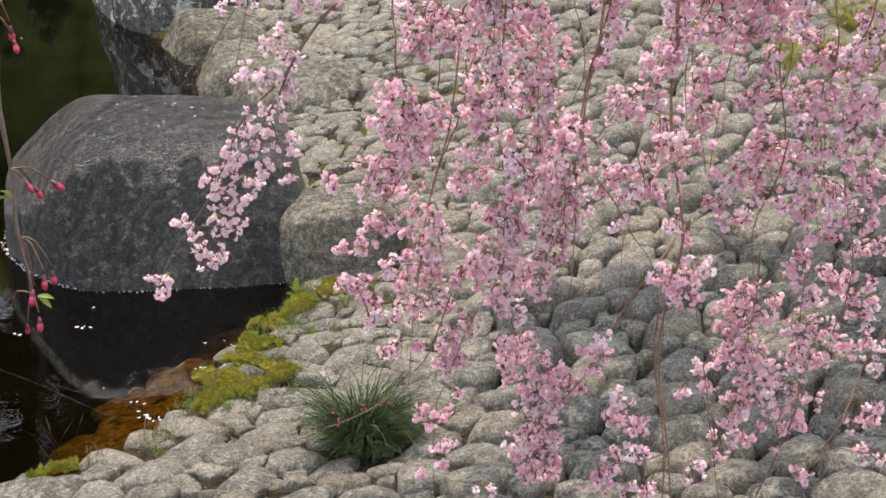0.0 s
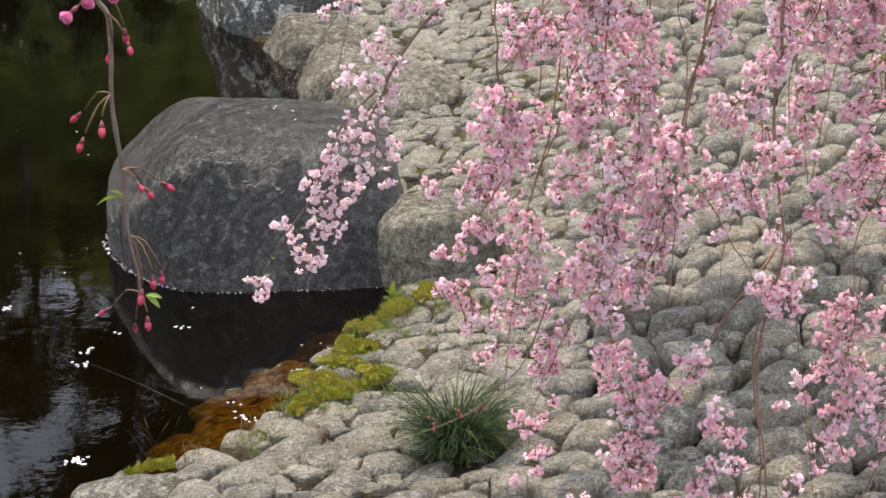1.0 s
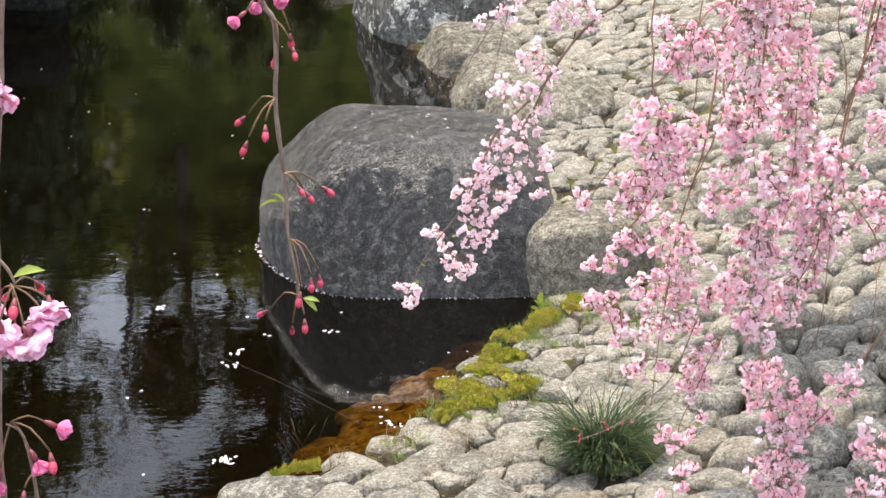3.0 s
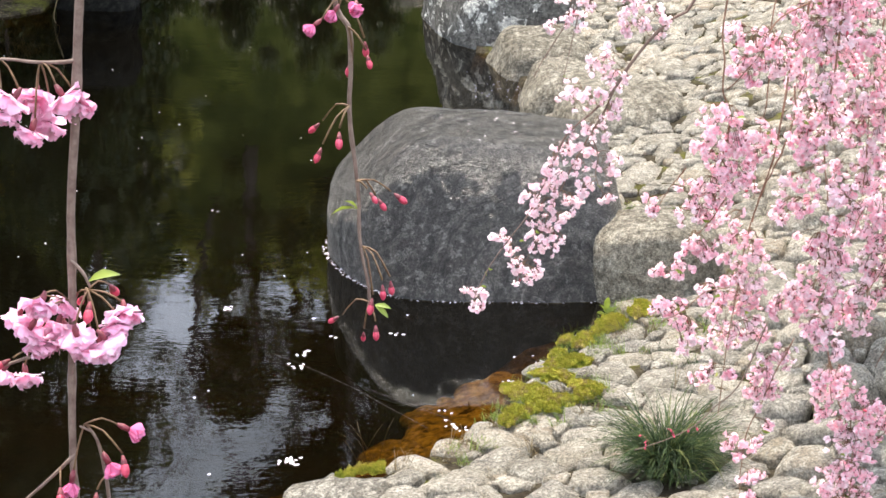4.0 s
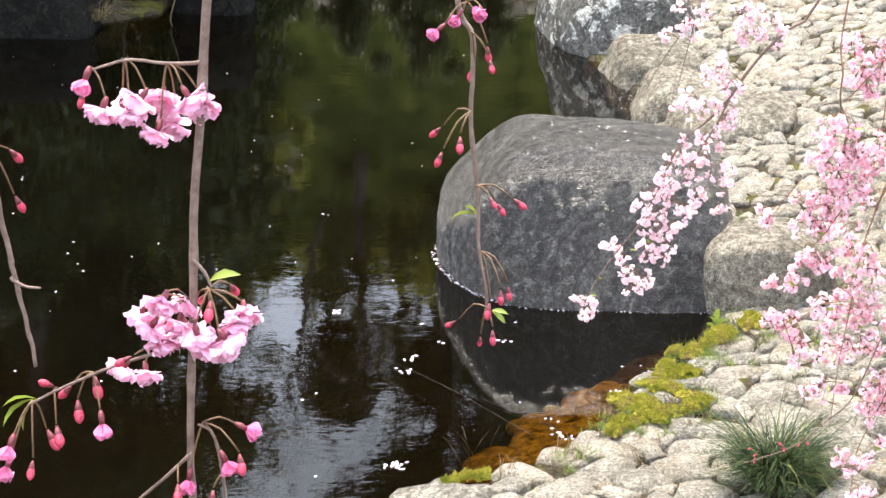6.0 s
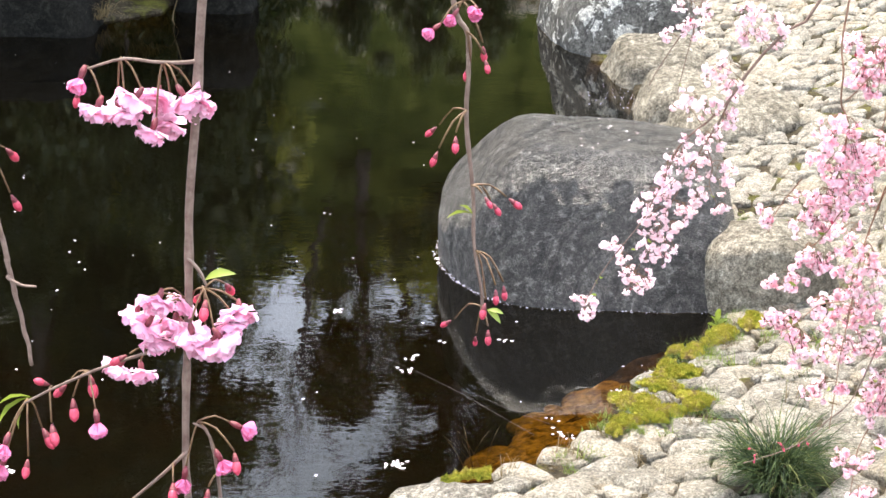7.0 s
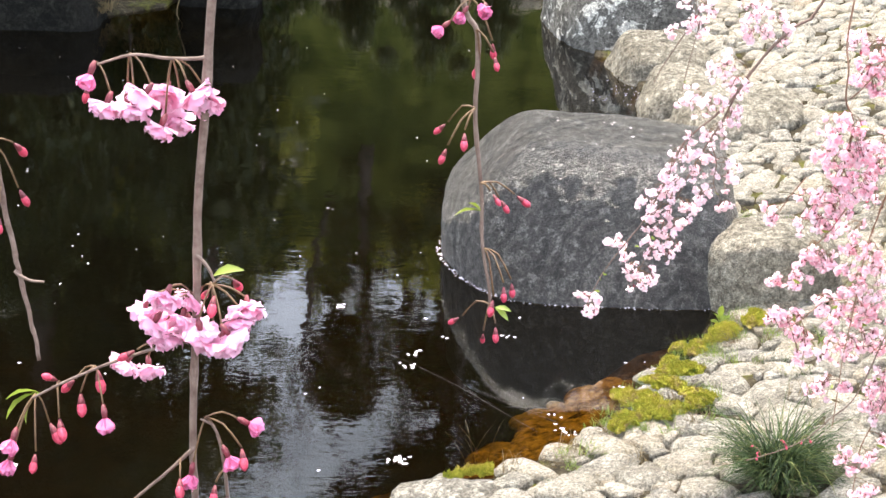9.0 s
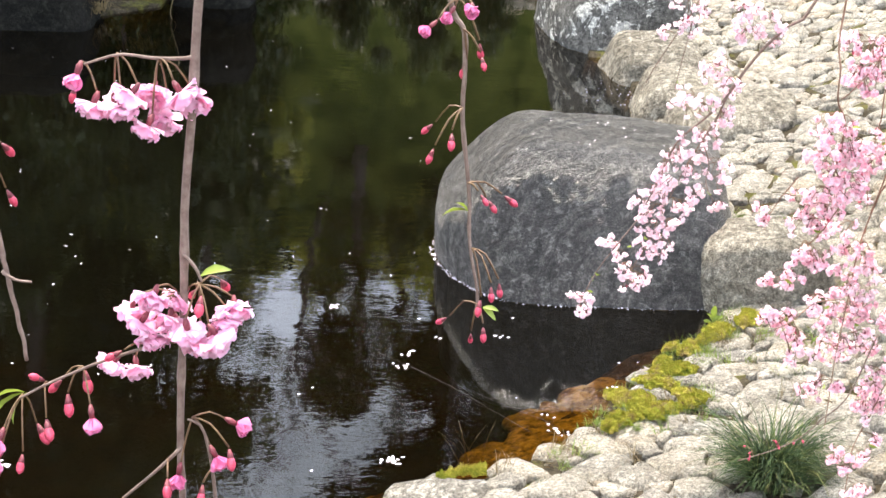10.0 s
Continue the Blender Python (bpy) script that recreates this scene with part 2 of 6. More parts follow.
MOSS = moss_material()
FOLIAGE = leafy("evergreen_leaf", [(0.0, (0.035, 0.052, 0.011)), (0.6, (0.06, 0.08, 0.02)), (1.0, (0.11, 0.115, 0.034))], 3.0, 0.4)
SPRING_LEAF = leafy("spring_shrub_leaf", [(0.0, (0.20, 0.24, 0.04)), (1.0, (0.42, 0.40, 0.10))], 3.0, 0.55)


# ---- mesh helpers ----
def mesh_of(name, verts, faces, *mats, smooth=True):
    me = bpy.data.meshes.new(name)
    me.from_pydata([tuple(v) for v in verts], [], [tuple(f) for f in faces])
    for m in mats:
        me.materials.append(m)
    if smooth:
        me.polygons.foreach_set("use_smooth", [True] * len(me.polygons))
    me.update()
    return me


def part(name, data, parent, label="", m=None, kind=""):
    ob = new(name, data)
    ob.parent = parent
    if m is not None:
        ob.matrix_basis = m
    return tagged(ob, label, kind=kind)


def sphere_grid(level):
    bm = bmesh.new()
    bmesh.ops.create_icosphere(bm, subdivisions=level, radius=1.0)
    v = np.array([w.co[:] for w in bm.verts])
    f = [[w.index for w in g.verts] for g in bm.faces]
    bm.free()
    return v / np.linalg.norm(v, axis=1, keepdims=True), f


BALL = {k: sphere_grid(k) for k in (1, 2, 3, 5, 6)}


def hull(level, normals, dists, soft):
    """A stone as the soft intersection of half spaces about its own middle."""
    u, f = BALL[level]
    nn = np.array(normals, float)
    nn /= np.linalg.norm(nn, axis=1, keepdims=True)
    q = np.maximum(u @ nn.T / np.array(dists), 0.0)
    r = (q ** soft).sum(1) ** (-1.0 / soft)
    return u * r[:, None], f


def roughen(v, amount, scale, seed, octaves=4):
    out = np.array(v)
    off = Vector((seed * 7.3, seed * 3.1, seed * 5.7))
    for i, p in enumerate(v):
        q = Vector(p)
        d = noise.fractal(q * scale + off, 1.0, 2.0, octaves)
        out[i] = p + (p / (np.linalg.norm(p) + 1e-9)) * d * amount
    return out


def tube(pts, radii, sides=6, closed_end=True):
    """Rings round a polyline: vertices and faces of a tapered twig."""
    pts = [Vector(p) for p in pts]
    verts, faces = [], []
    side = Vector((1, 0.13, 0.07)).normalized()
    for i, p in enumerate(pts):
        d = (pts[min(i + 1, len(pts) - 1)] - pts[max(i - 1, 0)]).normalized()
        a = (side - d * side.dot(d)).normalized() if abs(side.dot(d)) < 0.97 else d.orthogonal().normalized()
        b = d.cross(a)
        for k in range(sides):
            w = 2 * math.pi * k / sides
            verts.append(p + (a * math.cos(w) + b * math.sin(w)) * radii[i])
    for i in range(len(pts) - 1):
        for k in range(sides):
            j = (k + 1) % sides
            faces.append((i * sides + k, i * sides + j, (i + 1) * sides + j, (i + 1) * sides + k))
    faces.append(tuple(range(sides))[::-1])
    faces.append(tuple((len(pts) - 1) * sides + k for k in range(sides)))
    return verts, faces


def smooth_line(keys, n):
    """n points on a Catmull-Rom curve through the keys."""
    k = [Vector(p) for p in keys]
    k = [k[0] * 2 - k[1]] + k + [k[-1] * 2 - k[-2]]
    out = []
    for i in range(n):
        s = i / (n - 1) * (len(k) - 3)
        j = min(int(s), len(k) - 4)
        t = s - j
        a, b, c, d = k[j:j + 4]
        out.append(0.5 * ((2 * b) + (c - a) * t + (2 * a - 5 * b + 4 * c - d) * t * t + (3 * b - a - 3 * c + d) * t ** 3))
    return out


class Soup:
    """Collects vertices and faces with a material slot each."""

    def __init__(self):
        self.v, self.f, self.m = [], [], []

    def add(self, verts, faces, slot=0, m=None):
        base = len(self.v)
        self.v += [m @ Vector(p) for p in verts] if m is not None else [Vector(p) for p in verts]
        self.f += [tuple(i + base for i in f) for f in faces]
        self.m += [slot] * len(faces)

    def mesh(self, name, *mats, smooth=True):
        me = mesh_of(name, self.v, self.f, *mats, smooth=smooth)
        me.polygons.foreach_set("material_index", self.m)
        return me


def dir_matrix(p, d, spin=0.0, size=1.0):
    """A frame at p with its z axis along d."""
    q = Vector(d).to_track_quat("Z", "Y").to_matrix().to_4x4()
    return Matrix.Translation(p) @ q @ Matrix.Rotation(spin, 4, "Z") @ Matrix.Scale(size, 4)


# ---- ground, pond, water ----
POND = np.array([(-1.4, 4.00), (-0.24, 4.90), (0.11, 5.14), (0.32, 5.38), (0.53, 5.77), (0.71, 6.13), (0.85, 6.36), (0.96, 6.6),
                 (1.0, 7.3), (0.9, 8.3), (0.76, 9.4), (0.63, 10.45), (0.40, 11.2), (0.35, 12.6), (-0.6, 14.0), (-1.6, 13.4), (-2.3, 11.7),
                 (-3.0, 11.05), (-5.5, 10.5), (-7.5, 8.0), (-6.5, 5.0), (-4.0, 3.9)])


def shore_distance(x, y):
    """Distance to the pond's edge, positive on land."""
    p = np.stack([x, y], -1)
    best, inside = np.full(x.shape, 1e9), np.zeros(x.shape, bool)
    for a, b in zip(POND, np.roll(POND, -1, 0)):
        e = b - a
        t = np.clip(((p - a) @ e) / (e @ e), 0, 1)
        best = np.minimum(best, np.linalg.norm(p - a - t[..., None] * e, axis=-1))
        cross = (a[1] > p[..., 1]) != (b[1] > p[..., 1])
        with np.errstate(divide="ignore", invalid="ignore"):
            xi = a[0] + (p[..., 1] - a[1]) / (b[1] - a[1]) * e[0]
        inside ^= cross & (p[..., 0] < xi)
    return np.where(inside, -best, best)


def ground_height(x, y):
    s = shore_distance(np.asarray(x, float), np.asarray(y, float))
    land = 0.015 + 0.17 * np.minimum(s, 4.5) + 0.02 * np.maximum(s - 4.5, 0).clip(0, 60)
    x, y = np.asarray(x, float), np.asarray(y, float)
    wide = np.clip((x + 7.0) / 1.5, 0, 1) * np.clip((10.0 - x) / 1.5, 0, 1)
    land = land + wide * 0.55 * np.clip(y - 14.7, 0, 12.0)          # the garden hill behind the pond
    d = -s
    shelf = 0.26 * np.clip((6.9 - y) / 0.5, 0, 1) * np.clip((x + 1.0) / 0.5, 0, 1)
    wet = -0.03 - 0.9 * (0.26 - shelf) - 0.30 * np.minimum(d, shelf) - 1.3 * (d - shelf).clip(0, 1.0)
    return np.where(s > 0, land, wet)


def build_ground():
    def axis(lo, hi, a, b, fine):
        near = np.arange(a, b + 1e-6, fine)
        left = a - np.geomspace(fine, a - lo, 26)[::-1]
        right = b + np.geomspace(fine, hi - b, 26)
        return np.concatenate([left, near, right])
    xs, ys = axis(-600, 600, -4.5, 6.5, 0.11), axis(-600, 900, 2.5, 15.0, 0.11)
    gx, gy = np.meshgrid(xs, ys, indexing="ij")
    gz = ground_height(gx, gy)
    v = np.stack([gx, gy, gz], -1).reshape(-1, 3)
    n = len(ys)
    f = [(i * n + j, (i + 1) * n + j, (i + 1) * n + j + 1, i * n + j + 1) for i in range(len(xs) - 1) for j in range(n - 1)]
    return tagged(new("ground", mesh_of("ground", v, f, GROUND)), "brown soil bank falling into a silty pond bed with depth dimming in its colour", "ground", kind="structure")


ground = build_ground()
water = new("water", mesh_of("water", [(-9, 2.5, 0), (3, 2.5, 0), (3, 16, 0), (-9, 16, 0)], [(0, 1, 2, 3)], WATER))
tagged(water, "dark still pond water with tree reflections", "water", kind="structure")


# ---- large rocks ----
def rock(name, at, normals, dists, soft, material, label, level=5, rough=0.02, scale=3.0, seed=1, turn=0.0, fine=0.22):
    v, f = hull(level, normals, dists, soft)
    v = roughen(v, rough, scale, seed, 5)
    v = roughen(v, fine * rough, scale * 8, seed + 20, 3)
    ob = new(name, mesh_of(name, v, f, material))
    ob.matrix_basis = pose(*at, 0, 0, turn)
    return tagged(ob, label, "rock")


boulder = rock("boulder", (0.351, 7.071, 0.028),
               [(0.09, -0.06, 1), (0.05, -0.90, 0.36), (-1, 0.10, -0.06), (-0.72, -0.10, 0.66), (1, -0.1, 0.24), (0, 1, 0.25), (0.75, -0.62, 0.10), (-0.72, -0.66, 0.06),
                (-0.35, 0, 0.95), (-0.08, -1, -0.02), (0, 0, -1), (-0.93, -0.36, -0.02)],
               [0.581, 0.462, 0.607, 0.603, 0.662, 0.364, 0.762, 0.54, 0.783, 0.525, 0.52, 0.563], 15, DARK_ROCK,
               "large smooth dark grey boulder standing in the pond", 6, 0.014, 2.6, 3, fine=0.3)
rock("rock", (1.09, 6.785, 0.122), [(0, -0.12, 1), (0, -1, -0.14), (-1, -0.05, -0.06), (1, 0, 0.1), (0, 1, 0.3), (-0.6, -0.6, 0.2), (0.6, -0.6, 0.2), (-0.6, 0.1, 0.8), (0.6, 0.1, 0.8), (0, 0.6, 0.8), (0, 0, -1)],
     [0.215, 0.262, 0.272, 0.29, 0.22, 0.33, 0.35, 0.262, 0.277, 0.212, 0.26], 7, PALE_ROCK, "rounded pale grey granite rock beside the dark boulder", 6, 0.018, 5, 5, fine=0.25)
rock("rock", (1.25, 9.0, 0.06), [(0, -0.2, 1), (0, -1, 0.3), (-1, 0, 0.3), (1, 0, -0.1), (0, 1, 0.3), (0.5, -0.7, -0.2), (-0.5, -0.5, 0.5), (0, 0, -1)],
     [0.155, 0.25, 0.34, 0.31, 0.27, 0.28, 0.28, 0.3], 7, PALE_ROCK, "pale weathered rock with an undercut side on the bank", 5, 0.018, 6, 6)
rock("rock", (0.97, 9.50, 0.0), [(0, -0.2, 1), (0, -1, 0.3), (-1, 0, 0.3), (1, 0, 0.3), (0, 1, 0.3), (0, 0, -1)],
     [0.24, 0.28, 0.22, 0.24, 0.27, 0.3], 5, PALE_ROCK, "rounded pale brown rock on the shore", 5, 0.016, 6, 7)
rock("rock", (0.93, 10.35, 0.02), [(0, -0.2, 1), (0, -1, 0.2), (-1, -0.2, 0.3), (1, 0, 0.3), (0, 1, 0.3), (0, 0, -1)],
     [0.20, 0.29, 0.26, 0.30, 0.27, 0.3], 6, PALE_ROCK, "blocky grey brown rock at the edge of the pond", 5, 0.02, 5, 8)
rock("rock", (0.80, 11.35, 0.15), [(0, -0.2, 1), (0, -1, 0.2), (-1, -0.2, 0.2), (1, 0, 0.3), (0, 1, 0.3), (-0.7, -0.6, 0.3), (0, 0, -1)],
     [0.45, 0.55, 0.45, 0.42, 0.5, 0.50, 0.4], 8, LICHEN_ROCK, "grey rock spotted with pale lichen at the waterline", 5, 0.03, 3, 9)
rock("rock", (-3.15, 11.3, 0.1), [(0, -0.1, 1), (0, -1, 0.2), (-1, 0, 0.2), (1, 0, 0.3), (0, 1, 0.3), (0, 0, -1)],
     [0.40, 0.35, 0.6, 0.48, 0.5, 0.4], 7, BANK_ROCK, "dark grey rock on the far bank, its shade put into the colour", 5, 0.03, 3, 10)
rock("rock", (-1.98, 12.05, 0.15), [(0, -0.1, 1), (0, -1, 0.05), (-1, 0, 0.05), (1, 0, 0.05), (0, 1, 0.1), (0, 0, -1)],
     [0.45, 0.30, 0.27, 0.27, 0.3, 0.4], 4, BANK_ROCK, "upright dark stone on the far bank, its shade put into the colour", 5, 0.07, 3, 11)
# ---- the weeping cherry ----
def petal_points(length, width, cup, seed, fine=False):
    """A petal along +y: narrow at its foot, rounded and slightly notched at its tip."""
    rnd = random.Random(seed)
    widths = (0.14, 0.44, 0.74, 0.95, 1.0, 0.86, 0.46) if fine else (0.14, 0.62, 1.0, 0.66)
    cols = 3 if fine else 1
    twist, wave = rnd.uniform(-0.25, 0.25), rnd.uniform(0, 6)
    verts = []
    for r, w in enumerate(widths):
        s = r / (len(widths) - 1)
        for c in range(-cols, cols + 1):
            k = c / cols
            y = s * length - (0.16 * k * k * s ** 3 + (0.09 if r == len(widths) - 1 and c == 0 else 0)) * length
            z = cup * s * s + (0.14 * abs(k) + twist * k) * s + ((0.08 * math.sin(3 * k + wave) + 0.07 * s * s * math.sin(7 * k + 2 * wave)) * s if fine else rnd.uniform(-0.08, 0.08))
            verts.append((k * w * width * 0.5, y, z * length))
    n = 2 * cols + 1
    faces = [(r * n + c, r * n + c + 1, r * n + n + c + 1, r * n + n + c) for r in range(len(widths) - 1) for c in range(n - 1)]
    return verts, faces


def add_flower(soup, m, rnd, radius=0.0135, whorls=((5, 1.0, 0.1), (5, 0.95, 0.45), (5, 0.8, 0.85), (3, 0.55, 1.25)), fine=False):
    """A double blossom that opens along its local +z, its calyx behind it."""
    for w, (count, size, lift) in enumerate(whorls):
        for k in range(count):
            a = 2 * math.pi * (k + 0.5 * w + rnd.uniform(-0.12, 0.12)) / count
            verts, faces = petal_points(radius * size, radius * size * (1.0 if fine else 0.70), rnd.uniform(-0.15, 0.25), rnd.random(), fine)
            tilt = lift + rnd.uniform(-0.2, 0.2) if fine else lift + rnd.uniform(-0.5, 0.5)
            soup.add(verts, faces, 0, m @ Matrix.Rotation(a, 4, "Z") @ Matrix.Rotation(tilt, 4, "X"))
    verts, faces = tube([(0, 0, -0.0075), (0, 0, -0.004), (0, 0, 0.001)], [0.0010, 0.0021, 0.0016], 6)
    soup.add(verts, faces, 1, m)


def add_bud(soup, m, size=1.0):
    """A closed bud along local +z."""
    profile = [(-0.004, 0.0009), (-0.001, 0.0020), (0.002, 0.0030), (0.005, 0.0037), (0.0085, 0.0030), (0.011, 0.0008)]
    verts, faces = tube([(0, 0, z * size) for z, _ in profile], [r * size for _, r in profile], 8)
    soup.add(verts, faces, 3, m)
    verts, faces = tube([(0, 0, -0.006 * size), (0, 0, -0.002 * size), (0, 0, 0.003 * size)], [0.0009 * size, 0.0022 * size, 0.0031 * size], 8)
    soup.add(verts, faces, 1, m)


def add_stalk(soup, a, b, sag=0.3, r=0.0006, slot=2):
    a, b = Vector(a), Vector(b)
    mid = (a + b) / 2 + Vector((0, 0, (a - b).length * sag))
    pts = smooth_line([a, mid, b], 5)
    verts, faces = tube(pts, [r] * 5, 4)
    soup.add(verts, faces, slot)


def add_leaf(soup, p, d, length, width, slot=4, spin=0.0):
    m = dir_matrix(p, d, spin)
    prof = [(0.0, 0.08), (0.25, 0.7), (0.55, 1.0), (0.8, 0.6), (1.0, 0.03)]
    verts = []
    for s, w in prof:
        fold = 0.12 * length * math.sin(math.pi * s)
        verts += [(-w * width / 2, fold + 0.25 * w * width, s * length), (0, fold, s * length), (w * width / 2, fold + 0.25 * w * width, s * length)]
    faces = [(r * 3 + c, r * 3 + c + 1, r * 3 + c + 4, r * 3 + c + 3) for r in range(4) for c in range(2)]
    soup.add(verts, faces, slot, m)


CLUSTER_MATS = (PETAL, CALYX, STALK, BUD, YOUNG_LEAF)


def finish_blossom(soup, kind, m, rnd, fine=False):
    if kind == "blossom":
        if fine:
            add_flower(soup, m, rnd, rnd.uniform(0.0110, 0.0134), ((6, 1.0, 0.05), (6, 0.96, 0.35), (6, 0.86, 0.7), (6, 0.7, 1.0), (4, 0.5, 1.3)), True)
        else:
            add_flower(soup, m, rnd, rnd.uniform(0.0125, 0.0155))
    elif kind == "opening_blossom":
        add_flower(soup, m, rnd, 0.0105, ((5, 1.0, 0.95), (5, 0.95, 1.25), (3, 0.8, 1.4)), fine)
    else:
        add_bud(soup, m, rnd.uniform(0.62, 0.88))


def leaf_mesh(seed):
    rnd = random.Random(seed)
    soup = Soup()
    add_leaf(soup, (0, 0, 0), (1, 0, rnd.uniform(-0.6, 0.2)), rnd.uniform(0.018, 0.03), 0.008, 0)
    return soup.mesh("leaf", YOUNG_LEAF)


def single_blossom(seed, petals):
    """A blossom centred on its own middle, without a stalk."""
    soup = Soup()
    finish_blossom(soup, "blossom", Matrix.Identity(4), random.Random(seed))
    return soup.mesh("blossom", petals, *CLUSTER_MATS[1:])


SINGLES = [single_blossom(150 + k, SUN_PALE_BLOOM) for k in range(10)]
PINK_SINGLES = [single_blossom(170 + k, PETAL) for k in range(10)]
bud_soup = Soup()
add_bud(bud_soup, Matrix.Identity(4), 0.9)
SINGLE_BUD = bud_soup.mesh("bud", *CLUSTER_MATS)
LEAVES = [leaf_mesh(400 + k) for k in range(3)]

tree = new("cherry_tree")
tree.location = (4.6, 2.4, float(ground_height(4.6, 2.4)))
tagged(tree, "weeping cherry tree with hanging twigs of pink double blossom", "tree")
bpy.context.view_layer.update()
TREE_INV = Matrix.Translation(-Vector(tree.location))


def tree_part(name, pts, radii, sides=7, material=TWIG, label=""):
    v, f = tube([TREE_INV @ Vector(p) for p in pts], radii, sides)
    return part(name, mesh_of(name, v, f, material), tree, label)


base = Vector(tree.location)
tree_part("trunk", smooth_line([base - Vector((0, 0, 0.2)), base + Vector((0.05, 0.05, 0.9)), base + Vector((-0.1, 0.1, 1.9)), base + Vector((-0.25, 0.2, 3.0))], 14),
          [0.24 - 0.008 * k for k in range(14)], 12, BARK, "dark ridged bark")
CROWN = base + Vector((-0.2, 0.18, 2.7))


def limb(keys, r0, r1):
    pts = smooth_line(keys, 18)
    tree_part("limb", pts, [r0 + (r1 - r0) * k / 17 for k in range(18)], 8, BARK)
    return pts


BOUGHS = []
for keys, r0, r1 in [
    ([CROWN, (3.2, 3.1, 4.0), (2.0, 3.6, 3.9), (0.9, 3.5, 3.5), (0.3, 2.7, 3.2)], 0.10, 0.015),
    ([CROWN, (3.5, 3.6, 4.2), (2.6, 4.2, 4.1), (1.5, 4.2, 3.7), (0.6, 3.9, 3.3)], 0.09, 0.015),
    ([CROWN, (3.8, 4.0, 4.3), (2.7, 5.4, 4.3), (1.5, 5.8, 3.9), (0.2, 5.8, 3.4)], 0.09, 0.015),
    ([CROWN, (3.3, 2.3, 4.3), (1.8, 1.6, 4.0), (0.4, 1.2, 3.5), (-0.5, 1.0, 3.1)], 0.09, 0.012),
]:
    BOUGHS += limb(keys, r0, r1)


def hang_point(p):
    """The nearest place on a limb above p."""
    return min(BOUGHS, key=lambda q: (q.x - p[0]) ** 2 + (q.y - p[1]) ** 2)


def joined(name, pieces, material):
    """One mesh from many placed copies of other meshes, all of one material list."""
    vs, fs, slots, base = [], [], [], 0
    for (v, f, m), where in pieces:
        a = np.array(where)
        vs.append(v @ a[:3, :3].T + a[:3, 3])
        fs.append(f + base)
        slots.append(m)
        base += len(v)
    me = bpy.data.meshes.new(name)
    v, f = np.concatenate(vs), np.concatenate(fs)
    me.from_pydata(v, [], f)
    for m in material:
        me.materials.append(m)
    me.polygons.foreach_set("material_index", np.concatenate(slots))
    me.polygons.foreach_set("use_smooth", np.ones(len(f), bool))
    return me


def plain_blossom(seed):
    """A light blossom of ten plain petals, for the unseen crown far overhead."""
    rnd = random.Random(seed)
    v, f = [], []
    for k in range(10):
        m = Matrix.Rotation(0.63 * k * 2, 4, "Z") @ Matrix.Rotation(rnd.uniform(0.1, 1.0), 4, "X")
        f.append([4 * k, 4 * k + 1, 4 * k + 2, 4 * k + 3])
        v += [(m @ Vector(p))[:] for p in ((0, 0, 0), (0.006, 0.008, 0), (0, 0.0145, 0.002), (-0.006, 0.008, 0))]
    return np.array(v), np.array(f), np.zeros(10, int)


PLAIN = [plain_blossom(k) for k in range(4)]


def hanging_branch(keys, r0, r1, seed, steps=26, wander=0.004, bark=TWIG):
    """A bare hanging twig through the keys, top first, with its knots."""
    pts = smooth_line(keys, steps)
    for k in range(2, steps):
        w = noise.noise_vector(Vector((k * 0.35, seed * 1.7, 0)))
        pts[k] = pts[k] + Vector((w.x, w.y, 0)) * wander
    return tree_part("hanging_branch", pts, [(r0 + (r1 - r0) * k / (steps - 1)) * (1.22 if k % 7 == 3 else 1.0) for k in range(steps)], 6, bark)


rnd = random.Random(77)
# unseen crown part added high over the bank for shade: bare twigs, massed blossom
SHADE_MASS = []
for n in range(80):
    y, z = rnd.uniform(5.0, 7.1), rnd.uniform(2.4, 2.9)
    x = rnd.uniform(1.05, 3.2) + 0.22 * (y - 6.0)
    top = hang_point((x, y, z))
    hanging_branch([top, (x, y, z + 0.55), (x, y, z + 0.2), (x, y, z)], 0.004, 0.0015, 700 + n)
    for _ in range(240):
        p = Vector((x + rnd.gauss(0, 0.05), y + rnd.gauss(0, 0.05), z + rnd.uniform(0, 0.9)))
        SHADE_MASS.append((rnd.choice(PLAIN), TREE_INV @ Matrix.Translation(p) @ Euler((0, 0, rnd.uniform(0, 6))).to_matrix().to_4x4() @ Matrix.Scale(1.7, 4)))
part("blossom_mass", joined("blossom_mass", SHADE_MASS, [PETAL]), tree, kind="stuff")

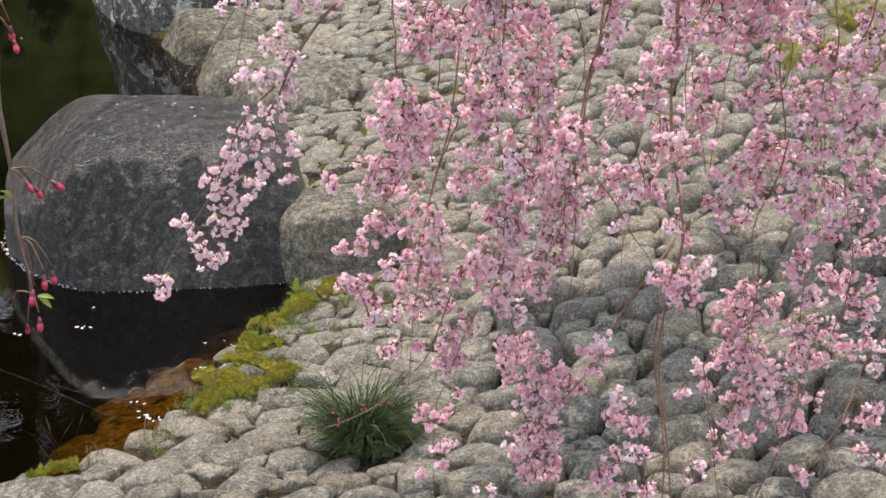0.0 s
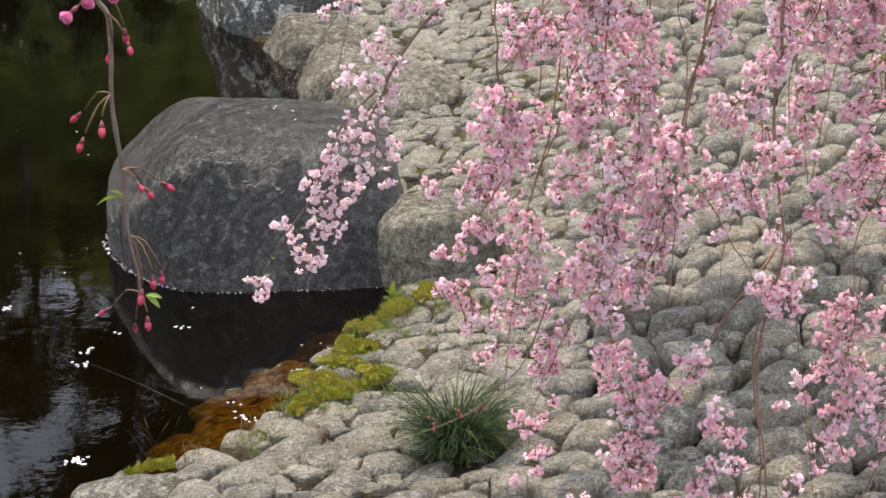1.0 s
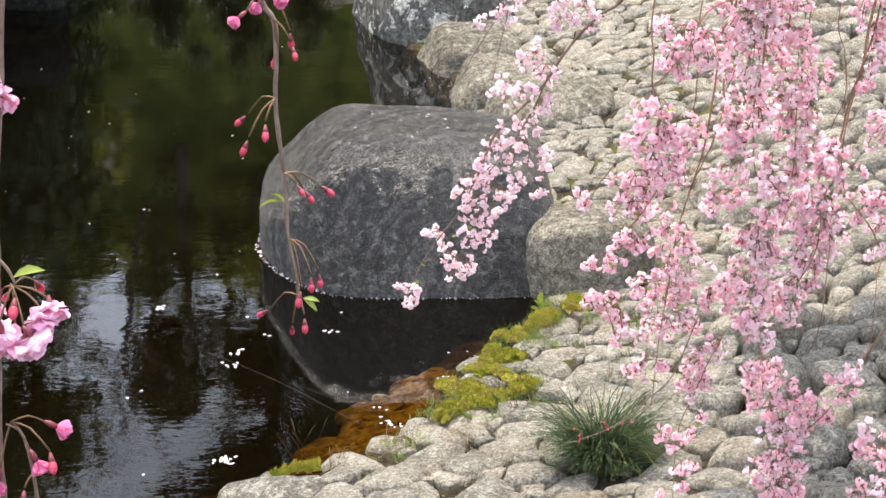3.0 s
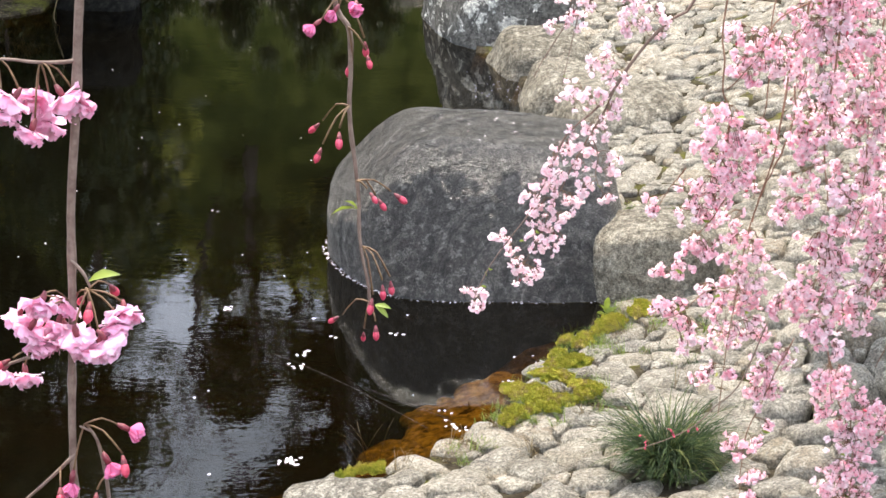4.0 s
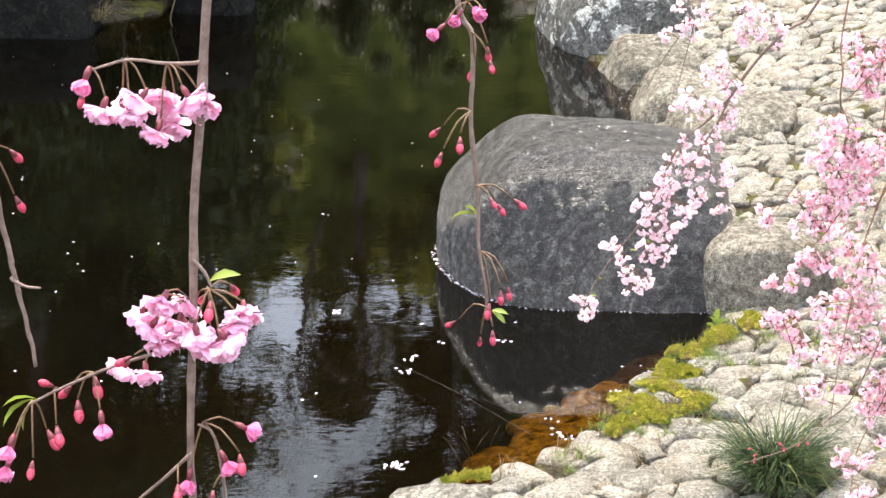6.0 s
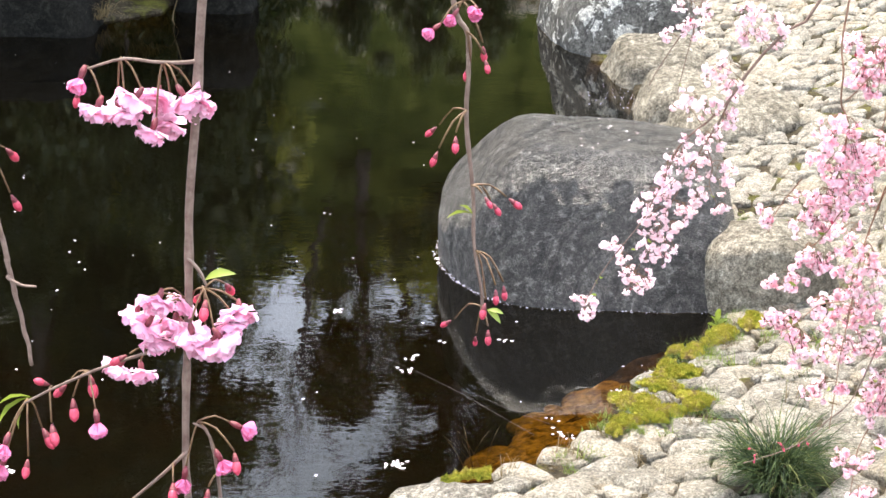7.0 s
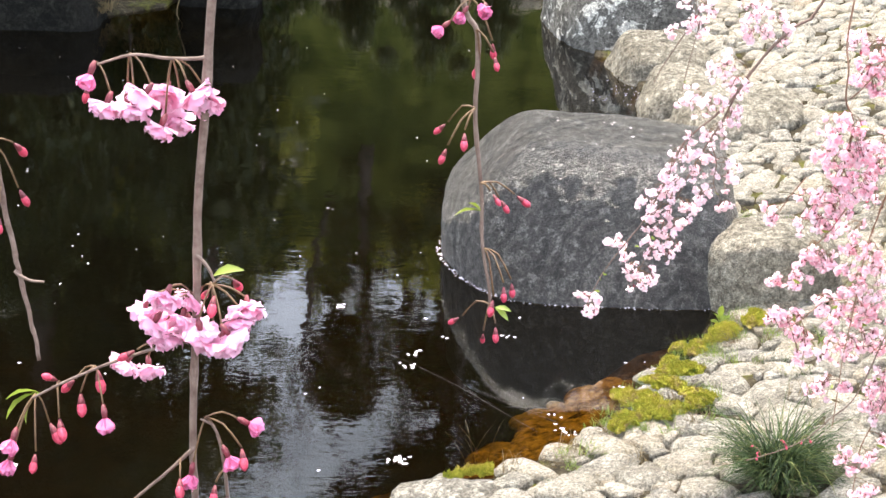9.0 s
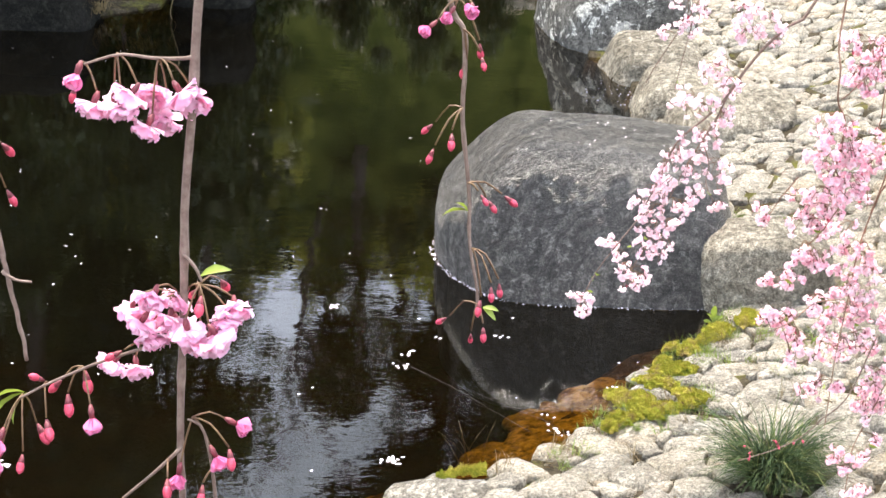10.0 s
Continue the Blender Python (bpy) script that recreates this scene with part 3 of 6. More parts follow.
# the spray that hangs before the boulder: two long twigs and short side twigs, with their clusters of blossom
def spray_twig(keys, r0, r1, clusters, leaves, seed, depth=4.08, kind="blossom", pink=0.0, wander=0.0008, full=1.1, bark=TWIG):
    """A twig; clusters give x, z, radius and count of the blossoms, which hang on thin stalks from a short spur."""
    rnd = random.Random(seed)
    ob = hanging_branch(keys, r0, r1, seed, 40, wander, bark)
    line = smooth_line(keys, 80)
    stalks = Soup()
    for x, z, r, count in clusters:
        middle = Vector((x, depth + rnd.gauss(0, 0.012), z))
        foot = min(line, key=lambda q: (q - middle - Vector((0, 0, 0.016))).length)
        root = middle.lerp(foot, 0.35) + Vector((0, 0, min(0.016, 0.8 * r)))
        add_stalk(stalks, TREE_INV @ foot, TREE_INV @ root, 0.1, 0.0008, 0)
        tint = rnd.random()
        for _ in range(int(full * count) + 1):
            p = middle + Vector((rnd.gauss(0, 0.7 * r), rnd.uniform(-r, r), rnd.gauss(0, 0.7 * r)))
            out = (p - root).normalized()
            m = dir_matrix(TREE_INV @ p, out * 0.5 + Vector((rnd.gauss(0, 0.5), -0.4 + rnd.gauss(0, 0.5), rnd.gauss(-0.1, 0.45))), rnd.uniform(0, 6), rnd.uniform(0.62, 0.98))
            if kind == "bud":
                part(kind, SINGLE_BUD, ob, m=m @ Matrix.Scale(0.8, 4))
            elif rnd.random() < 0.02:
                part("bud", SINGLE_BUD, ob, m=m)
            else:
                part("blossom", rnd.choice(PINK_SINGLES if tint < pink else SINGLES), ob, m=m)
            add_stalk(stalks, TREE_INV @ root, TREE_INV @ p, 0.2, 0.0006, 0)
    if clusters:
        part("flower_stalk", stalks.mesh("flower_stalk", STALK), ob, kind="stuff")
    for x, z in leaves:
        p = Vector((x, depth, z))
        part("leaf", rnd.choice(LEAVES), ob, m=dir_matrix(TREE_INV @ p, Vector((rnd.gauss(0, 1), -0.3, rnd.gauss(0, 0.6))), 0, 1.0))


def at_depth(points, depth=4.08):
    return [(x, depth, z) for x, z in points]


spray_twig([hang_point((0.9, 4.1, 0)), (0.955, 4.10, 2.287)] + at_depth([(0.735, 1.787), (0.674, 1.719), (0.625, 1.668), (0.583, 1.609), (0.541, 1.539),
            (0.491, 1.483), (0.459, 1.454), (0.428, 1.415), (0.404, 1.347), (0.374, 1.275), (0.349, 1.223), (0.304, 1.157), (0.259, 1.085), (0.230, 1.018)]),
            0.0044, 0.0012,
           [(0.561, 1.737, 0.024, 8), (0.557, 1.703, 0.019, 6), (0.590, 1.697, 0.024, 8), (0.622, 1.711, 0.024, 8), (0.649, 1.705, 0.019, 5), (0.593, 1.751, 0.019, 5),
            (0.490, 1.614, 0.021, 6), (0.522, 1.621, 0.019, 5), (0.512, 1.580, 0.019, 6), (0.447, 1.544, 0.019, 6), (0.435, 1.516, 0.016, 4), (0.482, 1.517, 0.021, 6),
            (0.501, 1.538, 0.013, 4)]
           + [(0.447, 1.433, 0.014, 3), (0.442, 1.397, 0.016, 4), (0.422, 1.397, 0.014, 4), (0.403, 1.368, 0.019, 6), (0.398, 1.332, 0.016, 5),
            (0.379, 1.303, 0.016, 5), (0.360, 1.289, 0.014, 4), (0.347, 1.267, 0.014, 4), (0.283, 1.171, 0.014, 4), (0.298, 1.149, 0.014, 4), (0.312, 1.142, 0.011, 3),
            (0.206, 1.021, 0.008, 2), (0.227, 1.006, 0.011, 3), (0.248, 1.022, 0.008, 3), (0.242, 0.992, 0.011, 3), (0.225, 0.987, 0.008, 2)], [(0.349, 1.223),
            (0.332, 1.157), (0.305, 1.149), (0.259, 1.089), (0.253, 1.067), (0.240, 1.037)], 71)
spray_twig(at_depth([(0.619, 1.664), (0.559, 1.574), (0.524, 1.490), (0.494, 1.434), (0.458, 1.362), (0.428, 1.290), (0.403, 1.239), (0.386, 1.173), (0.361, 1.129),
            (0.336, 1.069)]), 0.0028, 0.0010,
           [(0.546, 1.574, 0.019, 6), (0.573, 1.568, 0.014, 3), (0.554, 1.540, 0.014, 3), (0.530, 1.498, 0.019, 6), (0.520, 1.455, 0.022, 7), (0.545, 1.484, 0.016, 4),
            (0.493, 1.448, 0.016, 4), (0.563, 1.505, 0.014, 3), (0.535, 1.428, 0.011, 2), (0.469, 1.398, 0.016, 5), (0.497, 1.385, 0.016, 5), (0.485, 1.356, 0.016, 5),
            (0.465, 1.363, 0.016, 4), (0.426, 1.319, 0.022, 6), (0.407, 1.290, 0.019, 6), (0.436, 1.269, 0.016, 5), (0.457, 1.262, 0.016, 5), (0.396, 1.253, 0.019, 5)]
           + [(0.369, 1.231, 0.022, 7), (0.410, 1.239, 0.017, 5), (0.398, 1.203, 0.022, 7), (0.432, 1.211, 0.014, 4), (0.386, 1.173, 0.022, 7),
            (0.421, 1.174, 0.019, 6), (0.367, 1.151, 0.014, 4), (0.408, 1.144, 0.017, 5), (0.321, 1.098, 0.017, 5), (0.342, 1.091, 0.014, 4), (0.371, 1.070, 0.014, 4),
            (0.385, 1.070, 0.008, 2), (0.337, 1.046, 0.011, 3), (0.357, 1.062, 0.008, 2)], [(0.350, 1.069), (0.372, 1.187)], 74)
spray_twig(at_depth([(0.494, 1.434), (0.514, 1.378), (0.511, 1.328), (0.534, 1.278)]), 0.0018, 0.0009,
           [(0.545, 1.379, 0.016, 5), (0.559, 1.365, 0.011, 3), (0.542, 1.322, 0.014, 4), (0.532, 1.264, 0.014, 4), (0.552, 1.272, 0.011, 3), (0.475, 1.299, 0.019, 6),
            (0.496, 1.292, 0.011, 3)], [(0.516, 1.307)], 76)
spray_twig([hang_point((0.8, 4.1, 0)), (0.571, 4.10, 2.314)] + at_depth([(0.471, 1.814), (0.443, 1.734), (0.407, 1.673), (0.370, 1.608), (0.352, 1.569)]), 0.0020, 0.0009,
           [(0.428, 1.754, 0.021, 7), (0.462, 1.748, 0.016, 5), (0.445, 1.701, 0.016, 4), (0.379, 1.692, 0.011, 2), (0.418, 1.713, 0.011, 2),
            (0.476, 1.728, 0.011, 2)], [], 77)
spray_twig(at_depth([(0.450, 1.721), (0.435, 1.640), (0.425, 1.585), (0.420, 1.550)]), 0.0012, 0.0007, [], [(0.426, 1.571)], 78)
# a low twig with a few buds that crosses before the sedge
spray_twig([(0.85, 3.6, 1.15), (0.80, 3.6, 1.0), (0.75, 3.6, 0.944), (0.705, 3.6, 0.894), (0.652, 3.6, 0.863), (0.603, 3.6, 0.843), (0.573, 3.6, 0.832)], 0.0016, 0.0008,
           [(0.655, 0.87, 0.012, 4), (0.60, 0.845, 0.010, 3), (0.70, 0.885, 0.01, 1)], [], 79, 3.6, "bud")


# ---- the curtain of hanging twigs over the bank ----
def strand(depth, line, r0, r1, clumps, seed, high=False):
    """One twig of the curtain at its distance: x and z down its length, and its clumps of blossom."""
    rnd = random.Random(seed)
    keys = [(x, depth + 0.03 * math.sin(seed + 1.3 * k), z) for k, (x, z) in enumerate(line)]
    if high:
        x, y, z = keys[0]
        keys = [hang_point((x, y, z)), (x + rnd.uniform(0, 0.08), y, z + 0.55), (x + rnd.uniform(0, 0.03), y, z + 0.2)] + keys
        # the same bloom goes on above
        clumps = clumps + [(x + rnd.gauss(0, 0.015), z + up, r, n) for x, z, r, n in clumps if z > line[0][1] - 0.09 for up in (0.07, 0.13)]
    leaves = [(x + rnd.gauss(0, 0.01), z) for x, z, r, n in clumps if rnd.random() < 0.12]
    spray_twig(keys, r0, r1, clumps, leaves, seed, depth, pink=0.75, wander=0.003, full=1.8, bark=RUDDY_TWIG)


strand(3.6, [(0.93, 1.90), (0.817, 1.824), (0.780, 1.764), (0.733, 1.698), (0.719, 1.670)], 0.0026, 0.001,
       [(0.725, 1.795, 0.017, 5), (0.749, 1.783, 0.022, 7), (0.791, 1.788, 0.026, 9), (0.829, 1.763, 0.022, 7), (0.744, 1.735, 0.022, 7), (0.787, 1.734, 0.029, 10),
        (0.757, 1.704, 0.019, 6), (0.830, 1.721, 0.017, 5)], 900, True)
strand(3.8, [(0.936, 1.779), (0.932, 1.715), (0.925, 1.663), (0.919, 1.611)], 0.002, 0.001,
       [(0.912, 1.728, 0.025, 7), (0.927, 1.663, 0.023, 6), (0.905, 1.638, 0.015, 4), (0.936, 1.604, 0.015, 4)], 901, True)
strand(3.5, [(0.680, 1.848), (0.683, 1.766), (0.690, 1.694), (0.713, 1.646), (0.708, 1.573), (0.689, 1.499), (0.684, 1.450)], 0.0026, 0.001,
       [(0.680, 1.640, 0.019, 6), (0.710, 1.640, 0.021, 6), (0.675, 1.604, 0.019, 6), (0.717, 1.597, 0.023, 8), (0.693, 1.567, 0.023, 8), (0.651, 1.580, 0.014, 4),
        (0.735, 1.566, 0.021, 7), (0.694, 1.530, 0.025, 9), (0.671, 1.500, 0.023, 8), (0.731, 1.517, 0.023, 8), (0.707, 1.486, 0.025, 9), (0.653, 1.476, 0.016, 4),
        (0.684, 1.456, 0.025, 9), (0.654, 1.438, 0.016, 4), (0.641, 1.464, 0.012, 3), (0.624, 1.427, 0.009, 2), (0.740, 1.602, 0.014, 4)], 902, True)
strand(3.5, [(0.713, 1.486), (0.685, 1.424), (0.661, 1.375), (0.638, 1.338), (0.602, 1.301)], 0.0014, 0.0007,
       [(0.673, 1.419, 0.019, 5), (0.655, 1.369, 0.019, 6), (0.686, 1.342, 0.017, 4), (0.637, 1.357, 0.012, 3), (0.626, 1.306, 0.017, 6), (0.596, 1.288, 0.011, 3),
        (0.662, 1.349, 0.017, 5)], 903)
strand(3.52, [(0.626, 1.532), (0.602, 1.477), (0.585, 1.434), (0.570, 1.407)], 0.0012, 0.0006,
       [(0.567, 1.441, 0.011, 4)], 904)
strand(3.7, [(0.899, 1.801), (0.883, 1.764), (0.872, 1.689), (0.856, 1.600), (0.847, 1.497), (0.834, 1.405), (0.820, 1.326), (0.801, 1.232), (0.786, 1.136),
        (0.779, 1.053), (0.780, 0.867)], 0.0032, 0.0009,
       [(0.820, 1.312, 0.015, 4), (0.828, 1.278, 0.022, 7), (0.842, 1.244, 0.022, 7), (0.817, 1.217, 0.020, 6), (0.782, 1.300, 0.012, 3), (0.774, 1.348, 0.022, 6),
        (0.831, 1.175, 0.022, 8), (0.763, 1.261, 0.012, 3), (0.790, 1.232, 0.017, 5), (0.771, 1.206, 0.012, 3), (0.759, 1.165, 0.022, 8), (0.799, 1.156, 0.020, 6),
        (0.753, 1.138, 0.022, 7), (0.819, 1.135, 0.020, 6), (0.834, 1.092, 0.020, 7), (0.801, 1.080, 0.020, 6), (0.762, 1.061, 0.020, 6), (0.795, 1.052, 0.015, 4),
        (0.861, 1.062, 0.017, 5), (0.757, 0.983, 0.017, 7), (0.737, 0.970, 0.012, 4), (0.711, 0.972, 0.010, 2), (0.790, 0.981, 0.012, 3)], 905, True)
strand(3.5, [(0.744, 1.256), (0.688, 1.248), (0.640, 1.221), (0.593, 1.198)], 0.0014, 0.0007,
       [(0.688, 1.245, 0.019, 7), (0.578, 1.225, 0.010, 3), (0.603, 1.217, 0.015, 5), (0.622, 1.203, 0.012, 4), (0.627, 1.235, 0.010, 2), (0.653, 1.175, 0.019, 8),
        (0.666, 1.141, 0.017, 6), (0.641, 1.143, 0.010, 2)], 906)
strand(3.75, [(0.902, 1.638), (0.899, 1.579), (0.876, 1.508), (0.859, 1.442), (0.846, 1.375), (0.834, 1.322)], 0.0022, 0.0012,
       [], 907)
strand(3.9, [(0.865, 1.758), (0.866, 1.633), (0.867, 1.560), (0.866, 1.478), (0.863, 1.382), (0.860, 1.340)], 0.002, 0.001,
       [(0.868, 1.519, 0.013, 2), (0.856, 1.492, 0.010, 3), (0.877, 1.471, 0.021, 6), (0.843, 1.465, 0.016, 4), (0.864, 1.430, 0.016, 4), (0.831, 1.418, 0.013, 3),
        (0.853, 1.362, 0.013, 3)], 908, True)
strand(3.6, [(0.937, 1.823), (0.936, 1.700), (0.934, 1.600), (0.952, 1.485), (0.959, 1.407)], 0.003, 0.0014,
       [(0.901, 1.793, 0.027, 8), (0.939, 1.780, 0.024, 8), (0.909, 1.744, 0.029, 10), (0.953, 1.737, 0.027, 9), (0.918, 1.694, 0.024, 7), (0.931, 1.669, 0.017, 5),
        (0.927, 1.626, 0.027, 11), (0.890, 1.608, 0.024, 9), (0.947, 1.600, 0.022, 8), (0.885, 1.576, 0.022, 8), (0.917, 1.556, 0.022, 8), (0.899, 1.544, 0.017, 5),
        (0.873, 1.564, 0.012, 3), (0.866, 1.423, 0.024, 8), (0.854, 1.398, 0.014, 4), (0.898, 1.416, 0.014, 4), (0.852, 1.469, 0.014, 4), (0.889, 1.481, 0.014, 4),
        (0.926, 1.492, 0.017, 4), (0.928, 1.453, 0.012, 3)], 909, True)
strand(3.6, [(0.959, 1.407), (0.965, 1.274), (0.978, 1.193), (0.990, 1.083), (1.002, 0.970)], 0.0016, 0.0009,
       [(0.933, 1.342, 0.022, 8), (0.971, 1.341, 0.025, 9), (0.996, 1.366, 0.022, 6), (0.960, 1.308, 0.027, 11), (0.993, 1.300, 0.022, 8), (0.949, 1.275, 0.025, 8),
        (0.982, 1.254, 0.020, 6), (0.938, 1.222, 0.025, 9), (0.959, 1.180, 0.030, 11), (0.991, 1.206, 0.020, 6), (0.941, 1.147, 0.020, 6), (0.968, 1.125, 0.020, 7),
        (1.006, 1.151, 0.017, 5), (0.996, 1.096, 0.015, 5), (0.956, 1.105, 0.015, 4)], 910)
strand(3.65, [(0.978, 1.256), (0.949, 1.230), (0.917, 1.211), (0.883, 1.178)], 0.0014, 0.0007,
       [(0.897, 1.225, 0.018, 5), (0.912, 1.191, 0.026, 9), (0.880, 1.165, 0.020, 6), (0.926, 1.163, 0.026, 9), (0.887, 1.151, 0.015, 4)], 911)
strand(3.8, [(1.053, 1.778), (1.052, 1.661), (1.077, 1.568), (1.076, 1.461), (1.087, 1.378)], 0.0028, 0.0012,
       [(1.029, 1.739, 0.031, 9), (1.069, 1.726, 0.028, 8), (1.038, 1.674, 0.031, 9), (1.084, 1.686, 0.026, 8), (1.028, 1.622, 0.026, 8), (1.068, 1.615, 0.026, 7),
        (1.093, 1.640, 0.020, 6), (1.090, 1.581, 0.028, 8), (1.037, 1.569, 0.023, 7), (1.124, 1.567, 0.020, 5), (1.065, 1.542, 0.026, 7), (1.106, 1.527, 0.023, 7),
        (1.046, 1.509, 0.023, 6), (1.095, 1.480, 0.023, 6), (1.017, 1.435, 0.018, 4), (1.070, 1.434, 0.026, 8), (1.116, 1.459, 0.018, 4), (1.093, 1.392, 0.028, 9),
        (1.046, 1.380, 0.020, 5), (1.018, 1.401, 0.013, 3), (1.129, 1.479, 0.015, 3)], 912, True)
strand(3.9, [(1.127, 1.755), (1.127, 1.688), (1.125, 1.621), (1.137, 1.567)], 0.0024, 0.0014,
       [], 913, True)
strand(3.75, [(1.141, 1.787), (1.154, 1.710), (1.167, 1.619), (1.152, 1.527)], 0.0018, 0.001,
       [(1.145, 1.645, 0.015, 3)], 914, True)
strand(3.5, [(1.125, 1.842), (1.117, 1.746), (1.110, 1.673), (1.106, 1.586), (1.100, 1.524), (1.101, 1.473)], 0.004, 0.0022,
       [(1.139, 1.800, 0.026, 9), (1.159, 1.769, 0.019, 6), (1.074, 1.537, 0.031, 12), (1.107, 1.511, 0.024, 8), (1.064, 1.506, 0.021, 8), (1.079, 1.568, 0.019, 5),
        (1.142, 1.745, 0.014, 4), (1.133, 1.703, 0.014, 4)], 915, True)
strand(3.52, [(1.141, 1.837), (1.133, 1.728), (1.122, 1.630), (1.113, 1.530), (1.110, 1.466)], 0.0026, 0.0016,
       [], 916, True)
strand(3.5, [(1.099, 1.501), (1.064, 1.497), (1.034, 1.475), (0.998, 1.438), (0.979, 1.403)], 0.002, 0.001,
       [(0.954, 1.459, 0.024, 8), (0.980, 1.426, 0.022, 7), (0.943, 1.421, 0.017, 5), (1.017, 1.450, 0.019, 6), (1.047, 1.462, 0.017, 5)], 917)
strand(3.7, [(1.135, 1.475), (1.125, 1.409), (1.130, 1.327), (1.114, 1.259), (1.090, 1.191), (1.059, 1.151), (1.082, 1.093)], 0.0018, 0.0008,
       [(1.148, 1.367, 0.023, 7), (1.169, 1.339, 0.018, 5), (1.102, 1.355, 0.021, 6), (1.144, 1.313, 0.023, 8), (1.076, 1.329, 0.018, 5), (1.091, 1.295, 0.018, 5),
        (1.167, 1.271, 0.018, 5), (1.133, 1.265, 0.023, 7), (1.080, 1.261, 0.015, 4), (1.142, 1.237, 0.023, 7), (1.102, 1.218, 0.023, 8), (1.137, 1.203, 0.015, 5),
        (1.084, 1.184, 0.023, 8), (1.065, 1.164, 0.018, 5), (1.118, 1.176, 0.015, 4), (1.060, 1.130, 0.018, 5), (1.101, 1.121, 0.015, 4), (1.075, 1.094, 0.018, 5),
        (1.033, 1.124, 0.013, 3)], 918)
strand(3.6, [(1.137, 1.294), (1.128, 1.227), (1.118, 1.172), (1.112, 1.104), (1.105, 1.034)], 0.0014, 0.0008,
       [], 919)
strand(3.55, [(1.116, 1.456), (1.146, 1.429), (1.189, 1.376), (1.225, 1.321), (1.262, 1.266), (1.299, 1.210), (1.322, 1.085), (1.333, 1.000)], 0.0016, 0.0009,
       [(1.198, 1.428, 0.022, 7), (1.178, 1.441, 0.017, 5), (1.223, 1.440, 0.015, 4), (1.215, 1.368, 0.017, 6), (1.240, 1.387, 0.017, 5), (1.212, 1.315, 0.015, 4),
        (1.162, 1.390, 0.012, 3)], 920)
strand(3.58, [(1.226, 1.534), (1.251, 1.455), (1.276, 1.389), (1.258, 1.309), (1.241, 1.229), (1.230, 1.133), (1.225, 1.078)], 0.0013, 0.0008,
       [(1.261, 1.416, 0.015, 4)], 921)
strand(3.4, [(1.245, 1.862), (1.258, 1.756), (1.264, 1.671), (1.274, 1.548), (1.283, 1.448), (1.298, 1.332), (1.293, 1.228), (1.285, 1.095), (1.291, 0.958),
        (1.311, 0.817), (1.324, 0.687)], 0.004, 0.0022,
       [(1.251, 1.827, 0.016, 5), (1.271, 1.803, 0.021, 7), (1.249, 1.780, 0.016, 5), (1.269, 1.755, 0.019, 6), (1.240, 1.738, 0.019, 6), (1.265, 1.732, 0.014, 4),
        (1.249, 1.708, 0.014, 4), (1.272, 1.567, 0.016, 5), (1.263, 1.530, 0.021, 7), (1.300, 1.535, 0.023, 8), (1.274, 1.473, 0.026, 8), (1.288, 1.371, 0.019, 6),
        (1.311, 1.332, 0.016, 5), (1.260, 1.243, 0.019, 7), (1.292, 1.241, 0.026, 11), (1.325, 1.233, 0.021, 8), (1.289, 1.209, 0.021, 8), (1.335, 1.200, 0.019, 6),
        (1.355, 1.265, 0.019, 5)], 922, True)
strand(3.45, [(1.347, 1.850), (1.323, 1.766), (1.314, 1.681), (1.309, 1.595), (1.312, 1.494)], 0.002, 0.0012,
       [(1.310, 1.772, 0.019, 5)], 923, True)
strand(3.42, [(1.279, 1.141), (1.283, 1.032), (1.303, 0.892), (1.307, 0.779), (1.311, 0.677)], 0.0022, 0.0016,
       [], 924)
strand(3.6, [(1.315, 1.680), (1.309, 1.591), (1.301, 1.526), (1.295, 1.435), (1.293, 1.381)], 0.0022, 0.001,
       [(1.229, 1.580, 0.028, 9), (1.203, 1.581, 0.018, 5), (1.267, 1.592, 0.025, 8), (1.257, 1.547, 0.020, 6), (1.285, 1.617, 0.020, 6), (1.295, 1.655, 0.020, 6),
        (1.274, 1.674, 0.013, 3), (1.296, 1.552, 0.018, 5), (1.319, 1.513, 0.023, 7), (1.303, 1.461, 0.020, 6), (1.285, 1.435, 0.018, 5), (1.296, 1.381, 0.023, 7),
        (1.318, 1.354, 0.013, 3)], 925)
strand(3.4, [(1.292, 0.951), (1.257, 0.947), (1.222, 0.933), (1.207, 0.916)], 0.0012, 0.0007,
       [(1.183, 0.965, 0.013, 5), (1.173, 0.932, 0.013, 4), (1.201, 0.902, 0.018, 6), (1.226, 0.914, 0.018, 6), (1.242, 0.885, 0.018, 6)], 926)
strand(3.4, [(1.311, 0.817), (1.260, 0.818), (1.214, 0.803), (1.170, 0.778)], 0.0012, 0.0007,
       [(1.226, 0.823, 0.018, 6), (1.247, 0.815, 0.010, 3), (1.194, 0.812, 0.013, 3), (1.176, 0.785, 0.026, 8), (1.158, 0.758, 0.023, 6), (1.227, 0.724, 0.018, 6),
        (1.268, 0.713, 0.015, 5), (1.287, 0.719, 0.010, 3)], 927)
strand(3.4, [(1.312, 0.796), (1.349, 0.793), (1.383, 0.783)], 0.001, 0.0006,
       [(1.386, 0.754, 0.018, 6), (1.397, 0.775, 0.010, 3)], 928)
